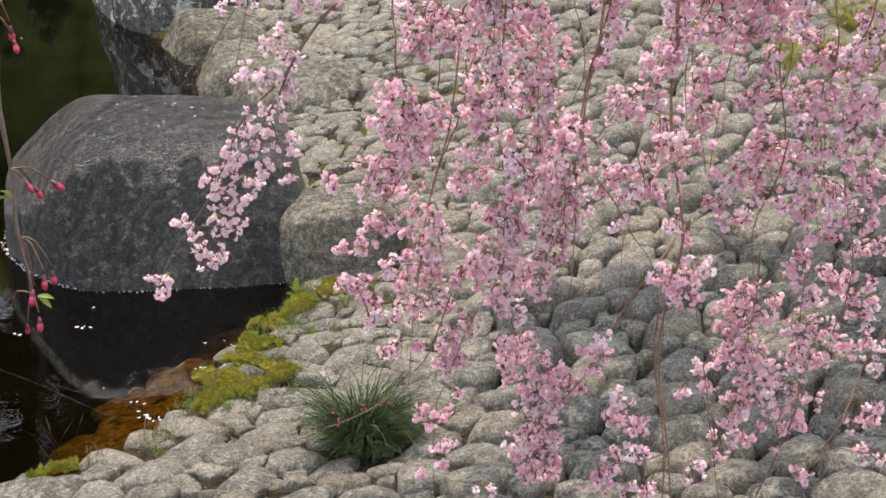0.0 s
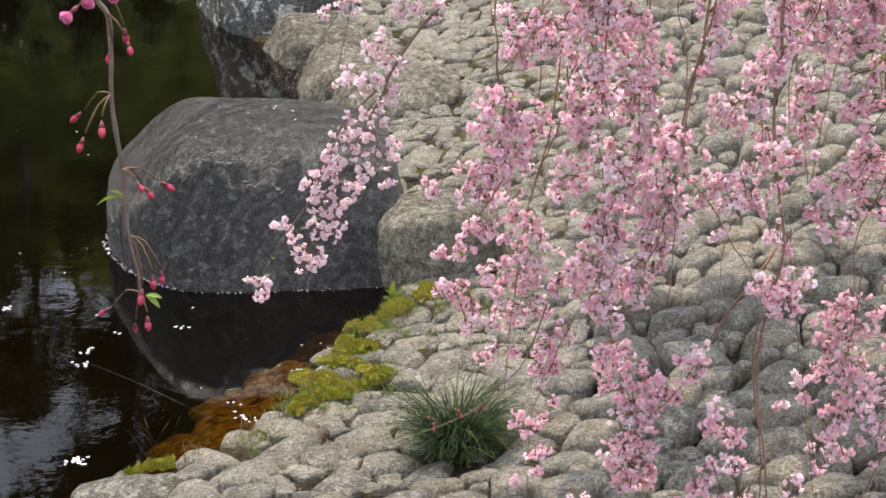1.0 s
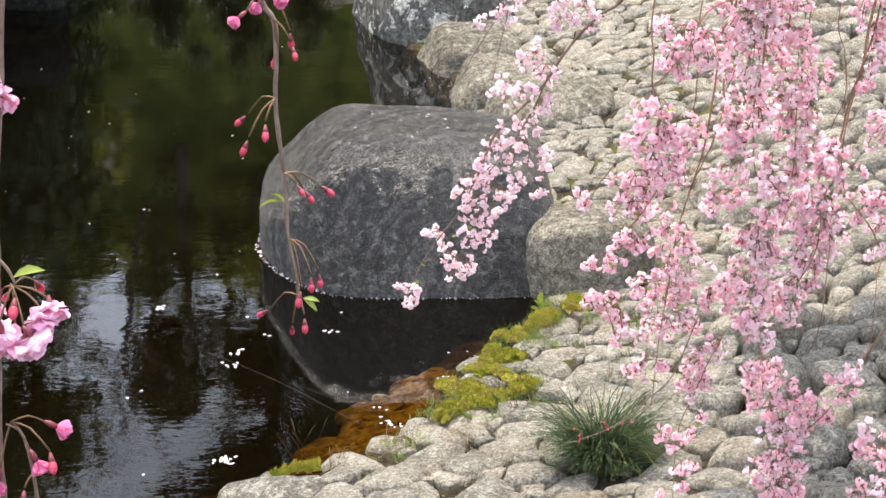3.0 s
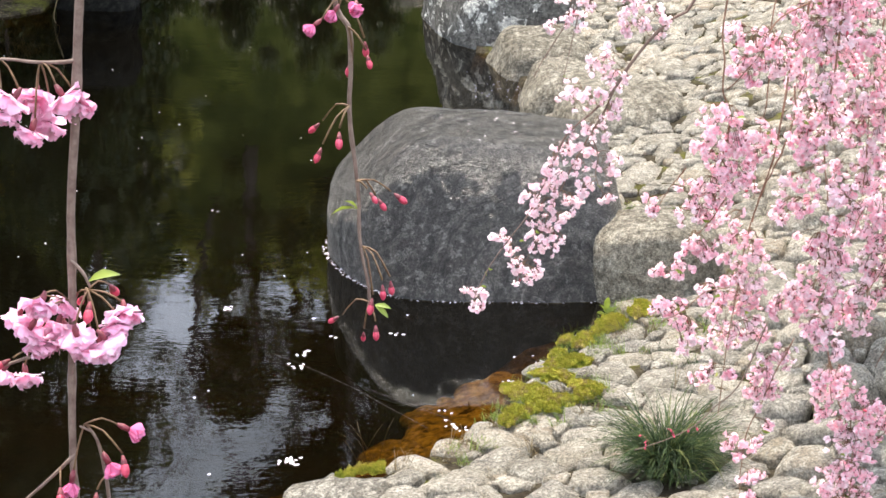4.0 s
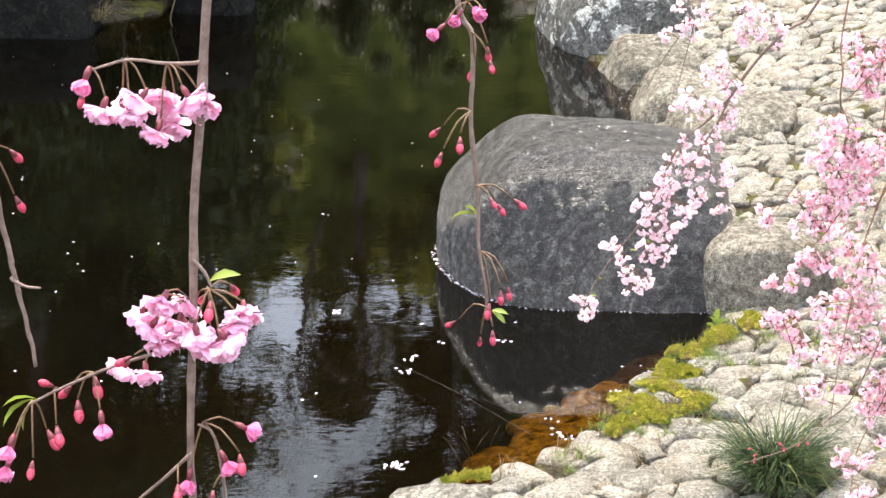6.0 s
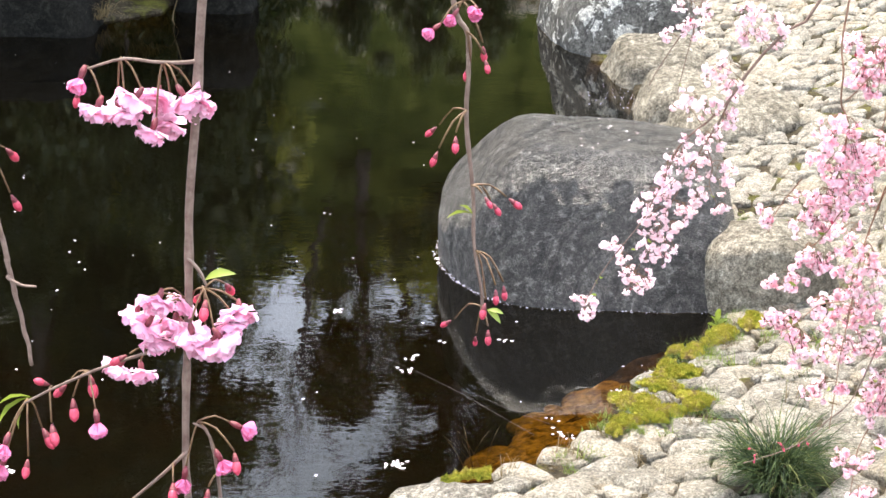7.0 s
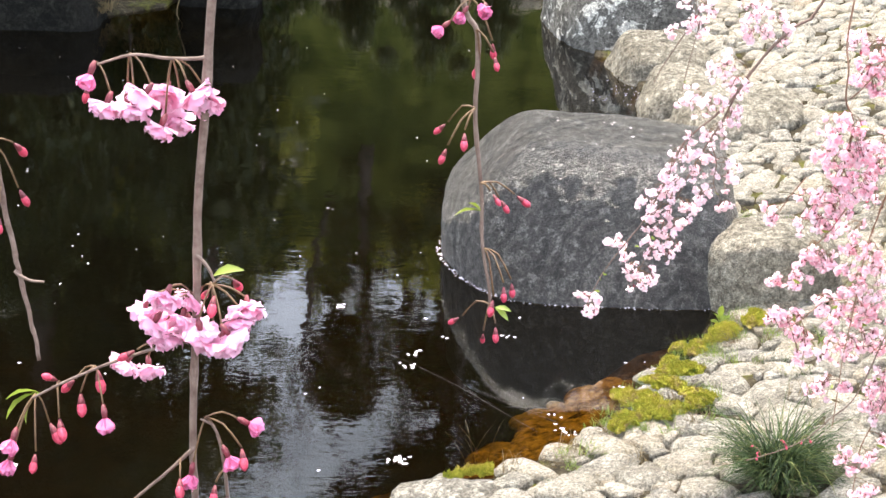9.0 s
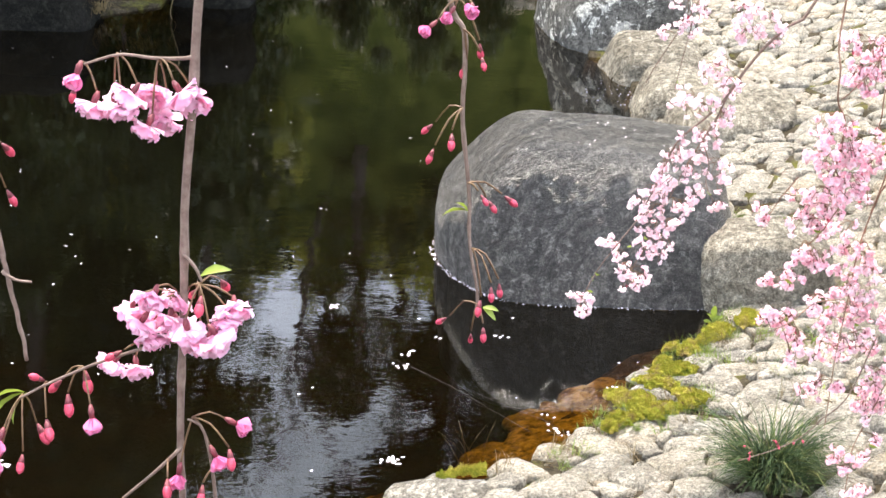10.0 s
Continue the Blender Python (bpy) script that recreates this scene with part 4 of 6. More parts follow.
strand(3.7, [(1.416, 1.794), (1.413, 1.705), (1.421, 1.613), (1.440, 1.493), (1.455, 1.384)], 0.0022, 0.001,
       [(1.433, 1.756, 0.026, 7), (1.472, 1.762, 0.023, 6), (1.450, 1.710, 0.028, 8), (1.483, 1.723, 0.023, 6), (1.431, 1.626, 0.018, 5), (1.460, 1.599, 0.021, 6),
        (1.442, 1.580, 0.023, 7), (1.479, 1.612, 0.015, 4), (1.440, 1.520, 0.023, 8), (1.418, 1.534, 0.015, 4), (1.462, 1.506, 0.015, 4),
        (1.486, 1.684, 0.018, 5)], 929, True)
strand(3.9, [(1.618, 1.748), (1.591, 1.584), (1.576, 1.515), (1.551, 1.431), (1.541, 1.317)], 0.0022, 0.0012,
       [(1.597, 1.674, 0.019, 4), (1.589, 1.612, 0.016, 3)], 930, True)
strand(3.6, [(1.588, 1.814), (1.581, 1.726), (1.574, 1.636), (1.589, 1.544), (1.609, 1.464)], 0.0034, 0.0016,
       [(1.518, 1.790, 0.025, 7), (1.564, 1.783, 0.025, 7), (1.504, 1.727, 0.028, 9), (1.531, 1.726, 0.023, 7), (1.584, 1.726, 0.020, 5), (1.562, 1.675, 0.018, 4),
        (1.545, 1.649, 0.018, 5), (1.505, 1.586, 0.023, 8), (1.533, 1.565, 0.020, 6), (1.493, 1.573, 0.015, 4), (1.544, 1.526, 0.015, 4), (1.558, 1.591, 0.013, 4),
        (1.500, 1.638, 0.015, 4), (1.611, 1.596, 0.015, 4), (1.479, 1.715, 0.015, 4)], 931, True)
strand(3.65, [(1.636, 1.802), (1.622, 1.713), (1.611, 1.635), (1.597, 1.556), (1.575, 1.477)], 0.0022, 0.0012,
       [], 932, True)
strand(3.45, [(1.624, 1.846), (1.628, 1.761), (1.630, 1.686), (1.635, 1.586), (1.653, 1.483)], 0.0026, 0.0012,
       [(1.551, 1.817, 0.027, 7), (1.542, 1.781, 0.020, 5), (1.597, 1.749, 0.017, 6), (1.589, 1.706, 0.030, 11), (1.623, 1.693, 0.022, 7), (1.640, 1.711, 0.015, 4),
        (1.623, 1.630, 0.022, 7), (1.603, 1.637, 0.015, 5), (1.652, 1.611, 0.017, 5), (1.623, 1.580, 0.025, 8), (1.669, 1.578, 0.022, 7), (1.588, 1.600, 0.017, 5),
        (1.560, 1.613, 0.015, 4), (1.579, 1.562, 0.020, 6), (1.607, 1.548, 0.017, 5), (1.664, 1.508, 0.020, 6), (1.612, 1.503, 0.020, 6)], 933, True)
strand(3.4, [(1.684, 1.856), (1.672, 1.796), (1.668, 1.723), (1.678, 1.624), (1.682, 1.523)], 0.0028, 0.0012,
       [(1.668, 1.723, 0.029, 11), (1.698, 1.741, 0.025, 9), (1.721, 1.716, 0.022, 7), (1.658, 1.699, 0.022, 7), (1.629, 1.730, 0.017, 5), (1.683, 1.808, 0.020, 6),
        (1.710, 1.796, 0.017, 5), (1.666, 1.790, 0.012, 3), (1.674, 1.624, 0.022, 7), (1.705, 1.636, 0.020, 6), (1.690, 1.592, 0.022, 7), (1.729, 1.597, 0.017, 5),
        (1.680, 1.517, 0.020, 6), (1.730, 1.541, 0.017, 5), (1.754, 1.709, 0.025, 8), (1.768, 1.647, 0.022, 7)], 934, True)
strand(3.6, [(1.606, 1.491), (1.596, 1.370), (1.569, 1.276), (1.565, 1.179), (1.565, 1.137)], 0.0018, 0.001,
       [(1.556, 1.472, 0.026, 8), (1.585, 1.458, 0.023, 7), (1.531, 1.453, 0.023, 7), (1.520, 1.427, 0.021, 6), (1.576, 1.411, 0.026, 8), (1.538, 1.386, 0.023, 7),
        (1.616, 1.424, 0.018, 5), (1.495, 1.401, 0.016, 4), (1.555, 1.351, 0.021, 6), (1.590, 1.343, 0.018, 5), (1.484, 1.374, 0.018, 5), (1.455, 1.402, 0.016, 4),
        (1.448, 1.328, 0.018, 5), (1.476, 1.314, 0.016, 4), (1.532, 1.305, 0.016, 4), (1.527, 1.284, 0.013, 3), (1.493, 1.279, 0.013, 3)], 935)
strand(3.45, [(1.650, 1.509), (1.646, 1.431), (1.640, 1.366), (1.641, 1.299)], 0.0016, 0.0009,
       [(1.580, 1.433, 0.020, 6), (1.618, 1.445, 0.020, 6), (1.602, 1.406, 0.015, 4), (1.648, 1.411, 0.020, 6), (1.676, 1.404, 0.018, 5), (1.667, 1.365, 0.023, 7),
        (1.627, 1.366, 0.018, 5), (1.573, 1.368, 0.015, 4), (1.603, 1.341, 0.015, 4), (1.660, 1.312, 0.018, 5), (1.634, 1.299, 0.015, 4), (1.581, 1.485, 0.018, 5)], 936)
strand(3.4, [(1.676, 1.549), (1.679, 1.446), (1.691, 1.341), (1.697, 1.262), (1.697, 1.154), (1.693, 1.072)], 0.002, 0.001,
       [(1.702, 1.445, 0.017, 5), (1.732, 1.418, 0.015, 4), (1.748, 1.392, 0.015, 4), (1.705, 1.367, 0.020, 6), (1.733, 1.353, 0.020, 6), (1.688, 1.342, 0.015, 4),
        (1.760, 1.299, 0.020, 6), (1.736, 1.273, 0.015, 4), (1.694, 1.288, 0.015, 4), (1.716, 1.221, 0.015, 4), (1.751, 1.205, 0.015, 4), (1.734, 1.179, 0.017, 5),
        (1.771, 1.157, 0.012, 3), (1.726, 1.132, 0.022, 7), (1.768, 1.123, 0.017, 5), (1.732, 1.470, 0.017, 5), (1.672, 1.472, 0.015, 4)], 937)
strand(3.5, [(1.658, 1.334), (1.640, 1.254), (1.634, 1.186), (1.638, 1.089), (1.668, 0.959)], 0.0018, 0.001,
       [(1.635, 1.241, 0.021, 6), (1.610, 1.221, 0.018, 6), (1.633, 1.193, 0.021, 6), (1.681, 1.197, 0.018, 5), (1.710, 1.182, 0.018, 5), (1.661, 1.129, 0.018, 5),
        (1.689, 1.121, 0.018, 5), (1.727, 1.154, 0.016, 4), (1.646, 1.074, 0.023, 7), (1.682, 1.058, 0.021, 6), (1.644, 1.032, 0.023, 7), (1.690, 0.994, 0.023, 7),
        (1.634, 0.990, 0.021, 6), (1.664, 0.974, 0.021, 6), (1.714, 0.964, 0.016, 4), (1.733, 1.041, 0.016, 4)], 938)
strand(3.5, [(1.668, 0.959), (1.652, 0.889), (1.639, 0.817), (1.620, 0.700), (1.596, 0.611)], 0.0024, 0.0018,
       [(1.590, 0.950, 0.019, 6), (1.614, 0.920, 0.019, 6), (1.596, 0.892, 0.016, 4), (1.644, 0.904, 0.013, 3), (1.621, 0.847, 0.021, 6), (1.652, 0.823, 0.021, 7),
        (1.682, 0.806, 0.016, 4), (1.640, 0.802, 0.016, 4), (1.583, 0.813, 0.011, 2), (1.601, 0.775, 0.008, 2), (1.703, 0.878, 0.016, 4), (1.676, 0.865, 0.011, 2),
        (1.681, 0.688, 0.019, 5)], 939)
strand(3.6, [(1.568, 1.220), (1.565, 1.108), (1.569, 0.994), (1.576, 0.847)], 0.002, 0.0009,
       [(1.535, 1.124, 0.021, 7), (1.571, 1.115, 0.021, 7), (1.510, 1.097, 0.019, 5), (1.615, 1.099, 0.016, 4), (1.553, 1.080, 0.024, 8), (1.514, 1.054, 0.021, 6),
        (1.584, 1.050, 0.019, 4), (1.619, 1.056, 0.016, 4), (1.545, 1.024, 0.026, 8), (1.576, 0.993, 0.021, 6), (1.550, 0.966, 0.026, 9), (1.582, 0.935, 0.024, 8),
        (1.602, 0.948, 0.011, 3), (1.571, 0.899, 0.024, 9), (1.595, 0.875, 0.024, 8), (1.560, 0.863, 0.019, 6), (1.547, 0.849, 0.016, 4), (1.578, 0.825, 0.021, 6),
        (1.559, 0.796, 0.019, 6), (1.524, 0.799, 0.013, 4)], 940)
strand(3.62, [(1.565, 1.043), (1.528, 0.987), (1.498, 0.931), (1.458, 0.897)], 0.0014, 0.0008,
       [(1.503, 1.032, 0.016, 4), (1.514, 0.988, 0.022, 6), (1.498, 0.931, 0.019, 6), (1.531, 0.951, 0.016, 4), (1.482, 0.866, 0.016, 5), (1.427, 0.855, 0.011, 3),
        (1.456, 0.919, 0.016, 4), (1.564, 0.749, 0.019, 5), (1.589, 0.717, 0.016, 4), (1.525, 0.706, 0.016, 4), (1.516, 0.730, 0.011, 2)], 941)
strand(3.5, [(1.905, 1.074), (1.870, 1.019), (1.836, 0.949), (1.789, 0.865), (1.759, 0.816), (1.738, 0.751), (1.725, 0.677)], 0.0022, 0.0012,
       [(1.838, 0.818, 0.022, 6), (1.863, 0.845, 0.016, 4), (1.875, 0.808, 0.014, 3), (1.796, 0.806, 0.011, 2), (1.800, 1.009, 0.019, 5), (1.838, 0.992, 0.022, 6),
        (1.774, 0.996, 0.014, 3), (1.866, 0.933, 0.019, 5), (1.840, 0.743, 0.011, 2), (1.865, 0.711, 0.014, 4), (1.897, 0.694, 0.014, 3)], 942)
strand(3.6, [(0.990, 1.083), (1.029, 0.954), (1.053, 0.881), (1.052, 0.765), (1.044, 0.662), (1.033, 0.603)], 0.0018, 0.0012,
       [(0.993, 1.027, 0.018, 5), (0.974, 1.007, 0.015, 5), (1.041, 0.996, 0.018, 5), (1.025, 1.032, 0.015, 4), (1.015, 0.969, 0.013, 3), (0.982, 0.957, 0.015, 5),
        (0.997, 0.921, 0.015, 4), (1.063, 0.959, 0.023, 8), (1.097, 0.950, 0.021, 7), (1.044, 0.932, 0.021, 7), (1.079, 0.908, 0.023, 8), (1.025, 0.897, 0.015, 5),
        (1.060, 0.873, 0.023, 8)], 943)
strand(3.58, [(1.051, 0.947), (1.062, 0.861), (1.060, 0.774), (1.052, 0.672)], 0.0014, 0.0008,
       [(1.102, 0.873, 0.018, 5), (1.043, 0.841, 0.026, 9), (1.084, 0.845, 0.018, 5), (1.024, 0.813, 0.018, 5), (1.059, 0.796, 0.026, 9), (1.094, 0.787, 0.016, 4),
        (1.034, 0.762, 0.023, 8), (1.075, 0.744, 0.026, 9), (1.022, 0.726, 0.018, 6), (1.064, 0.708, 0.026, 9), (1.097, 0.728, 0.016, 5), (1.044, 0.687, 0.018, 6),
        (1.092, 0.684, 0.013, 4), (1.113, 0.675, 0.010, 2), (1.014, 0.748, 0.016, 4)], 944)
strand(3.6, [(1.373, 1.250), (1.329, 1.211), (1.292, 1.164), (1.266, 1.096), (1.241, 1.027), (1.204, 0.972), (1.159, 0.925), (1.114, 0.877)], 0.003, 0.001,
       [(1.201, 1.008, 0.018, 6), (1.210, 0.979, 0.016, 4), (1.162, 0.982, 0.010, 3), (1.126, 0.920, 0.018, 5), (1.114, 0.892, 0.023, 8), (1.155, 0.889, 0.018, 5),
        (1.185, 0.945, 0.013, 3)], 945)
strand(3.7, [(0.934, 1.073), (0.893, 0.990), (0.873, 0.905), (0.853, 0.811), (0.846, 0.701), (0.842, 0.595)], 0.0016, 0.0009,
       [(0.877, 1.005, 0.021, 6), (0.903, 1.018, 0.018, 5), (0.864, 0.977, 0.021, 7), (0.885, 0.954, 0.018, 6), (0.852, 0.935, 0.016, 5), (0.879, 0.926, 0.016, 5),
        (0.899, 0.932, 0.013, 3), (0.860, 0.898, 0.010, 2), (0.903, 0.837, 0.013, 3), (0.809, 0.800, 0.018, 6), (0.830, 0.783, 0.013, 4), (0.863, 0.796, 0.013, 3),
        (0.866, 0.714, 0.013, 3), (0.886, 0.720, 0.010, 2), (0.813, 0.643, 0.013, 4), (0.861, 0.669, 0.010, 2), (0.923, 1.024, 0.018, 5), (0.989, 0.584, 0.018, 4)], 946)
strand(3.5, [(1.333, 1.328), (1.379, 1.319), (1.421, 1.301), (1.463, 1.269), (1.507, 1.233)], 0.0012, 0.0008,
       [], 947)
strand(3.5, [(1.351, 1.347), (1.372, 1.253), (1.400, 1.129), (1.419, 0.989), (1.442, 0.830), (1.485, 0.635)], 0.0014, 0.0009,
       [], 948)


# ---- the three twigs close to the eye ----
def twig_with(keys, r0, r1, depth, spurs, umbels, flowers, opening, buds, leaves, seed, size=1.0):
    """A twig at one depth; spurs are side twigs, and flowers, buds and leaves are given by x and z."""
    rnd = random.Random(seed)
    ob = hanging_branch(keys, r0, r1, seed, 44, 0.0012)
    roots = [Vector((x, depth - 0.003, z)) for x, z in umbels]
    main = smooth_line(keys, 120)
    for line in spurs:
        foot = min(main, key=lambda q: (q.x - line[0][0]) ** 2 + (q.z - line[0][1]) ** 2)
        if (foot - Vector((line[0][0], depth, line[0][1]))).length < 0.03:
            line = [(foot.x, foot.z)] + line
        pts = smooth_line([(x, depth - 0.002 * k, z) for k, (x, z) in enumerate(line)], 12)
        v, f = tube([TREE_INV @ p for p in pts], [0.0015 - 0.00007 * k for k in range(12)], 6)
        part("side_twig", mesh_of("side_twig", v, f, TWIG), ob)
    for kind, places in (("blossom", flowers), ("opening_blossom", opening), ("bud", buds)):
        for x, z in places:
            p = Vector((x, depth + rnd.uniform(-0.025, 0.015), z))
            d = Vector((rnd.gauss(0, 0.4), -rnd.uniform(-0.3, 1.0), -rnd.uniform(0.5, 1.0)))
            root = min(roots, key=lambda q: (q - p - Vector((0, 0, 0.025))).length)
            d = (d + (p - root).normalized() * (0.4 if kind == "blossom" else 1.6)).normalized()
            soup = Soup()
            add_stalk(soup, TREE_INV @ root, TREE_INV @ (p - d * 0.006), rnd.uniform(0.08, 0.25), 0.0006)
            finish_blossom(soup, kind, dir_matrix(TREE_INV @ p, d, rnd.uniform(0, 6), size), rnd, True)
            part(kind, soup.mesh(kind, OPENING_PETAL if kind == "opening_blossom" else NEAR_PETAL, *CLUSTER_MATS[1:]), ob)
    for x, z, dx, dz, size in leaves:
        soup = Soup()
        add_leaf(soup, TREE_INV @ Vector((x, depth, z)), (dx, -0.3, dz), size, size * 0.32, 0, 0.6)
        part("leaf", soup.mesh("leaf", YOUNG_LEAF), ob)


twig_with([hang_point((-0.2, 1.0, 0)), (-0.155, 0.98, 2.553), (-0.165, 0.98, 2.410), (-0.175, 0.98, 2.289), (-0.179, 0.98, 2.202), (-0.182, 0.98, 2.127), (-0.181, 0.98, 2.053)],
          0.0029, 0.0021, 0.98,
          [[(-0.1738, 2.3740), (-0.1908, 2.3740), (-0.2098, 2.3760), (-0.2298, 2.3700)], [(-0.1768, 2.2550), (-0.1698, 2.2480), (-0.1658, 2.2400)],
           [(-0.1808, 2.2000), (-0.1988, 2.1960), (-0.2298, 2.1850), (-0.2618, 2.1700), (-0.2778, 2.1610)], [(-0.1828, 2.1270), (-0.1978, 2.1120), (-0.2178, 2.0940), (-0.2288, 2.0830)],
           [(-0.1628, 2.0850), (-0.1618, 2.1120), (-0.1668, 2.1430), (-0.1758, 2.1510)]],
          [(-0.1878, 2.3740), (-0.2118, 2.3760), (-0.2308, 2.3700), (-0.1798, 2.2310), (-0.1678, 2.2370), (-0.1998, 2.1960), (-0.2198, 2.1890), (-0.2398, 2.1810), (-0.2638, 2.1690), (-0.2778, 2.1610),
           (-0.1738, 2.1500), (-0.1628, 2.1150), (-0.1898, 2.1210)],
          [(-0.2238, 2.3490), (-0.2088, 2.3470), (-0.1958, 2.3490), (-0.1748, 2.3570), (-0.1878, 2.3340), (-0.2168, 2.3440), (-0.2028, 2.3540), (-0.1698, 2.3500), (-0.1938, 2.3360), (-0.2058, 2.2250), (-0.1908, 2.2370), (-0.1798, 2.2270), (-0.1948, 2.2080),
           (-0.1728, 2.2140), (-0.1468, 2.2240), (-0.1558, 2.2130), (-0.1658, 2.2040), (-0.1848, 2.2040), (-0.1988, 2.2200), (-0.1858, 2.2160), (-0.1598, 2.2070), (-0.1508, 2.2190), (-0.2018, 2.2130), (-0.2218, 2.1820), (-0.2108, 2.1740)],
          [(-0.2338, 2.3650), (-0.2308, 2.1570), (-0.2878, 2.1390), (-0.2898, 2.1260), (-0.1598, 2.1260), (-0.1488, 2.1430), (-0.1818, 2.1150)],
          [(-0.2388, 2.3510), (-0.1658, 2.2290), (-0.1558, 2.2320), (-0.1738, 2.2260), (-0.2668, 2.1720), (-0.2568, 2.1670), (-0.2378, 2.1730), (-0.2478, 2.1600), (-0.2588, 2.1470),
           (-0.2688, 2.1340), (-0.2748, 2.1260), (-0.2178, 2.1930), (-0.1498, 2.1280), (-0.1678, 2.1030), (-0.1868, 2.1120)],
          [(-0.1678, 2.2410, 1, 0.35, 0.022), (-0.2768, 2.1610, -0.8, -0.7, 0.026), (-0.2768, 2.1610, -1, -0.2, 0.02), (-0.2758, 2.1610, -0.4, -1, 0.022)], 73)
twig_with([hang_point((-0.08, 1.0, 0)), (-0.037, 1.034, 2.532), (-0.026, 1.034, 2.407), (-0.016, 1.034, 2.380), (-0.016, 1.034, 2.338), (-0.011, 1.034, 2.288), (-0.009, 1.034, 2.252), (-0.003, 1.034, 2.215), (-0.005, 1.034, 2.201)],
          0.0020, 0.0008, 1.03, [], [(-0.0197, 2.4033), (-0.0167, 2.3853), (-0.0157, 2.3373), (-0.0117, 2.2903), (-0.0077, 2.2483), (-0.0027, 2.2113)],
          [], [(-0.0357, 2.3903), (-0.0247, 2.3963), (-0.0117, 2.4023)],
          [(-0.0067, 2.3723), (-0.0047, 2.3663), (-0.0157, 2.3593), (-0.0367, 2.3193), (-0.0337, 2.3103), (-0.0217, 2.3203), (-0.0017, 2.2813), (0.0033, 2.2723), (0.0143, 2.2773), (0.0053, 2.2263),
           (0.0103, 2.2243), (-0.0017, 2.2143), (-0.0247, 2.1943), (-0.0067, 2.1833), (0.0013, 2.1963)],
          [(-0.0107, 2.2713, -1, -0.15, 0.017), (-0.0107, 2.2713, -0.7, 0.5, 0.011), (0.0003, 2.2083, 0.6, -0.5, 0.012), (0.0003, 2.2083, 0.9, -0.1, 0.011)], 72, 0.74)
twig_with([hang_point((-0.35, 1.05, 0)), (-0.33, 1.05, 2.5), (-0.316, 1.05, 2.30), (-0.308, 1.05, 2.234), (-0.304, 1.05, 2.212), (-0.299, 1.05, 2.181), (-0.294, 1.05, 2.151)],
          0.0022, 0.0013, 1.05, [[(-0.306, 2.212), (-0.297, 2.208), (-0.287, 2.208)]], [(-0.316, 2.30), (-0.312, 2.27), (-0.310, 2.245)], [], [], [(-0.303, 2.291), (-0.300, 2.262), (-0.311, 2.249)], [], 70)


# ---- trees and shrubs beyond the pond ----
def crown_mesh(name, seed, leaves, radius, height, leaf, material):
    """A crown of clumped leaves round a few blobs, with gaps."""
    rnd = np.random.RandomState(seed)
    blobs = rnd.normal(0, 1, (22, 3)) * (radius * 0.55, radius * 0.55, height * 0.27) + (0, 0, height * 0.5)
    which = rnd.randint(0, 22, leaves)
    c = blobs[which] + rnd.normal(0, 1, (leaves, 3)) * radius * 0.17
    a, b = rnd.normal(0, 1, (leaves, 3)), rnd.normal(0, 1, (leaves, 3))
    a /= np.linalg.norm(a, axis=1, keepdims=True)
    b -= a * (a * b).sum(1, keepdims=True)
    b /= np.linalg.norm(b, axis=1, keepdims=True)
    size = leaf * rnd.uniform(0.6, 1.3, (leaves, 1))
    v = np.stack([c - a * size, c + b * size * 0.4, c + a * size, c - b * size * 0.4], 1).reshape(-1, 3)
    f = np.arange(4 * leaves).reshape(-1, 4)
    return mesh_of(name, v, f.tolist(), material, smooth=False)


EVERGREEN = [crown_mesh("crown", 40 + k, 15000, 1.7, 6.0, 0.13, FOLIAGE) for k in range(3)]
SPARSE = [crown_mesh("crown", 60 + k, 4200, 1.3, 5.0, 0.10, FOLIAGE) for k in range(2)]
DARK_SHRUB = [crown_mesh("crown", 55 + k, 9000, 0.8, 2.0, 0.06, FOLIAGE) for k in range(2)]
SHRUB = [crown_mesh("crown", 50 + k, 9000, 0.8, 2.0, 0.06, SPRING_LEAF) for k in range(2)]


def far_tree(x, y, size, k, crowns):
    z = float(ground_height(x, y))
    t = tagged(new("evergreen_tree"), "dark evergreen tree behind the pond", "tree", "trees behind the pond")
    t.matrix_basis = pose(x, y, z, 0, 0, 57 * k) @ Matrix.Scale(size, 4)
    v, f = tube(smooth_line([(0, 0, -0.2), (0.1, 0, 2), (-0.1, 0.1, 4.5), (0, 0, 6.5)], 10), [0.2 - 0.017 * i for i in range(10)], 9)
    part("trunk", mesh_of("trunk", v, f, BARK), t)
    part("crown", crowns[k % len(crowns)], t, m=pose(0, 0, 1.0))


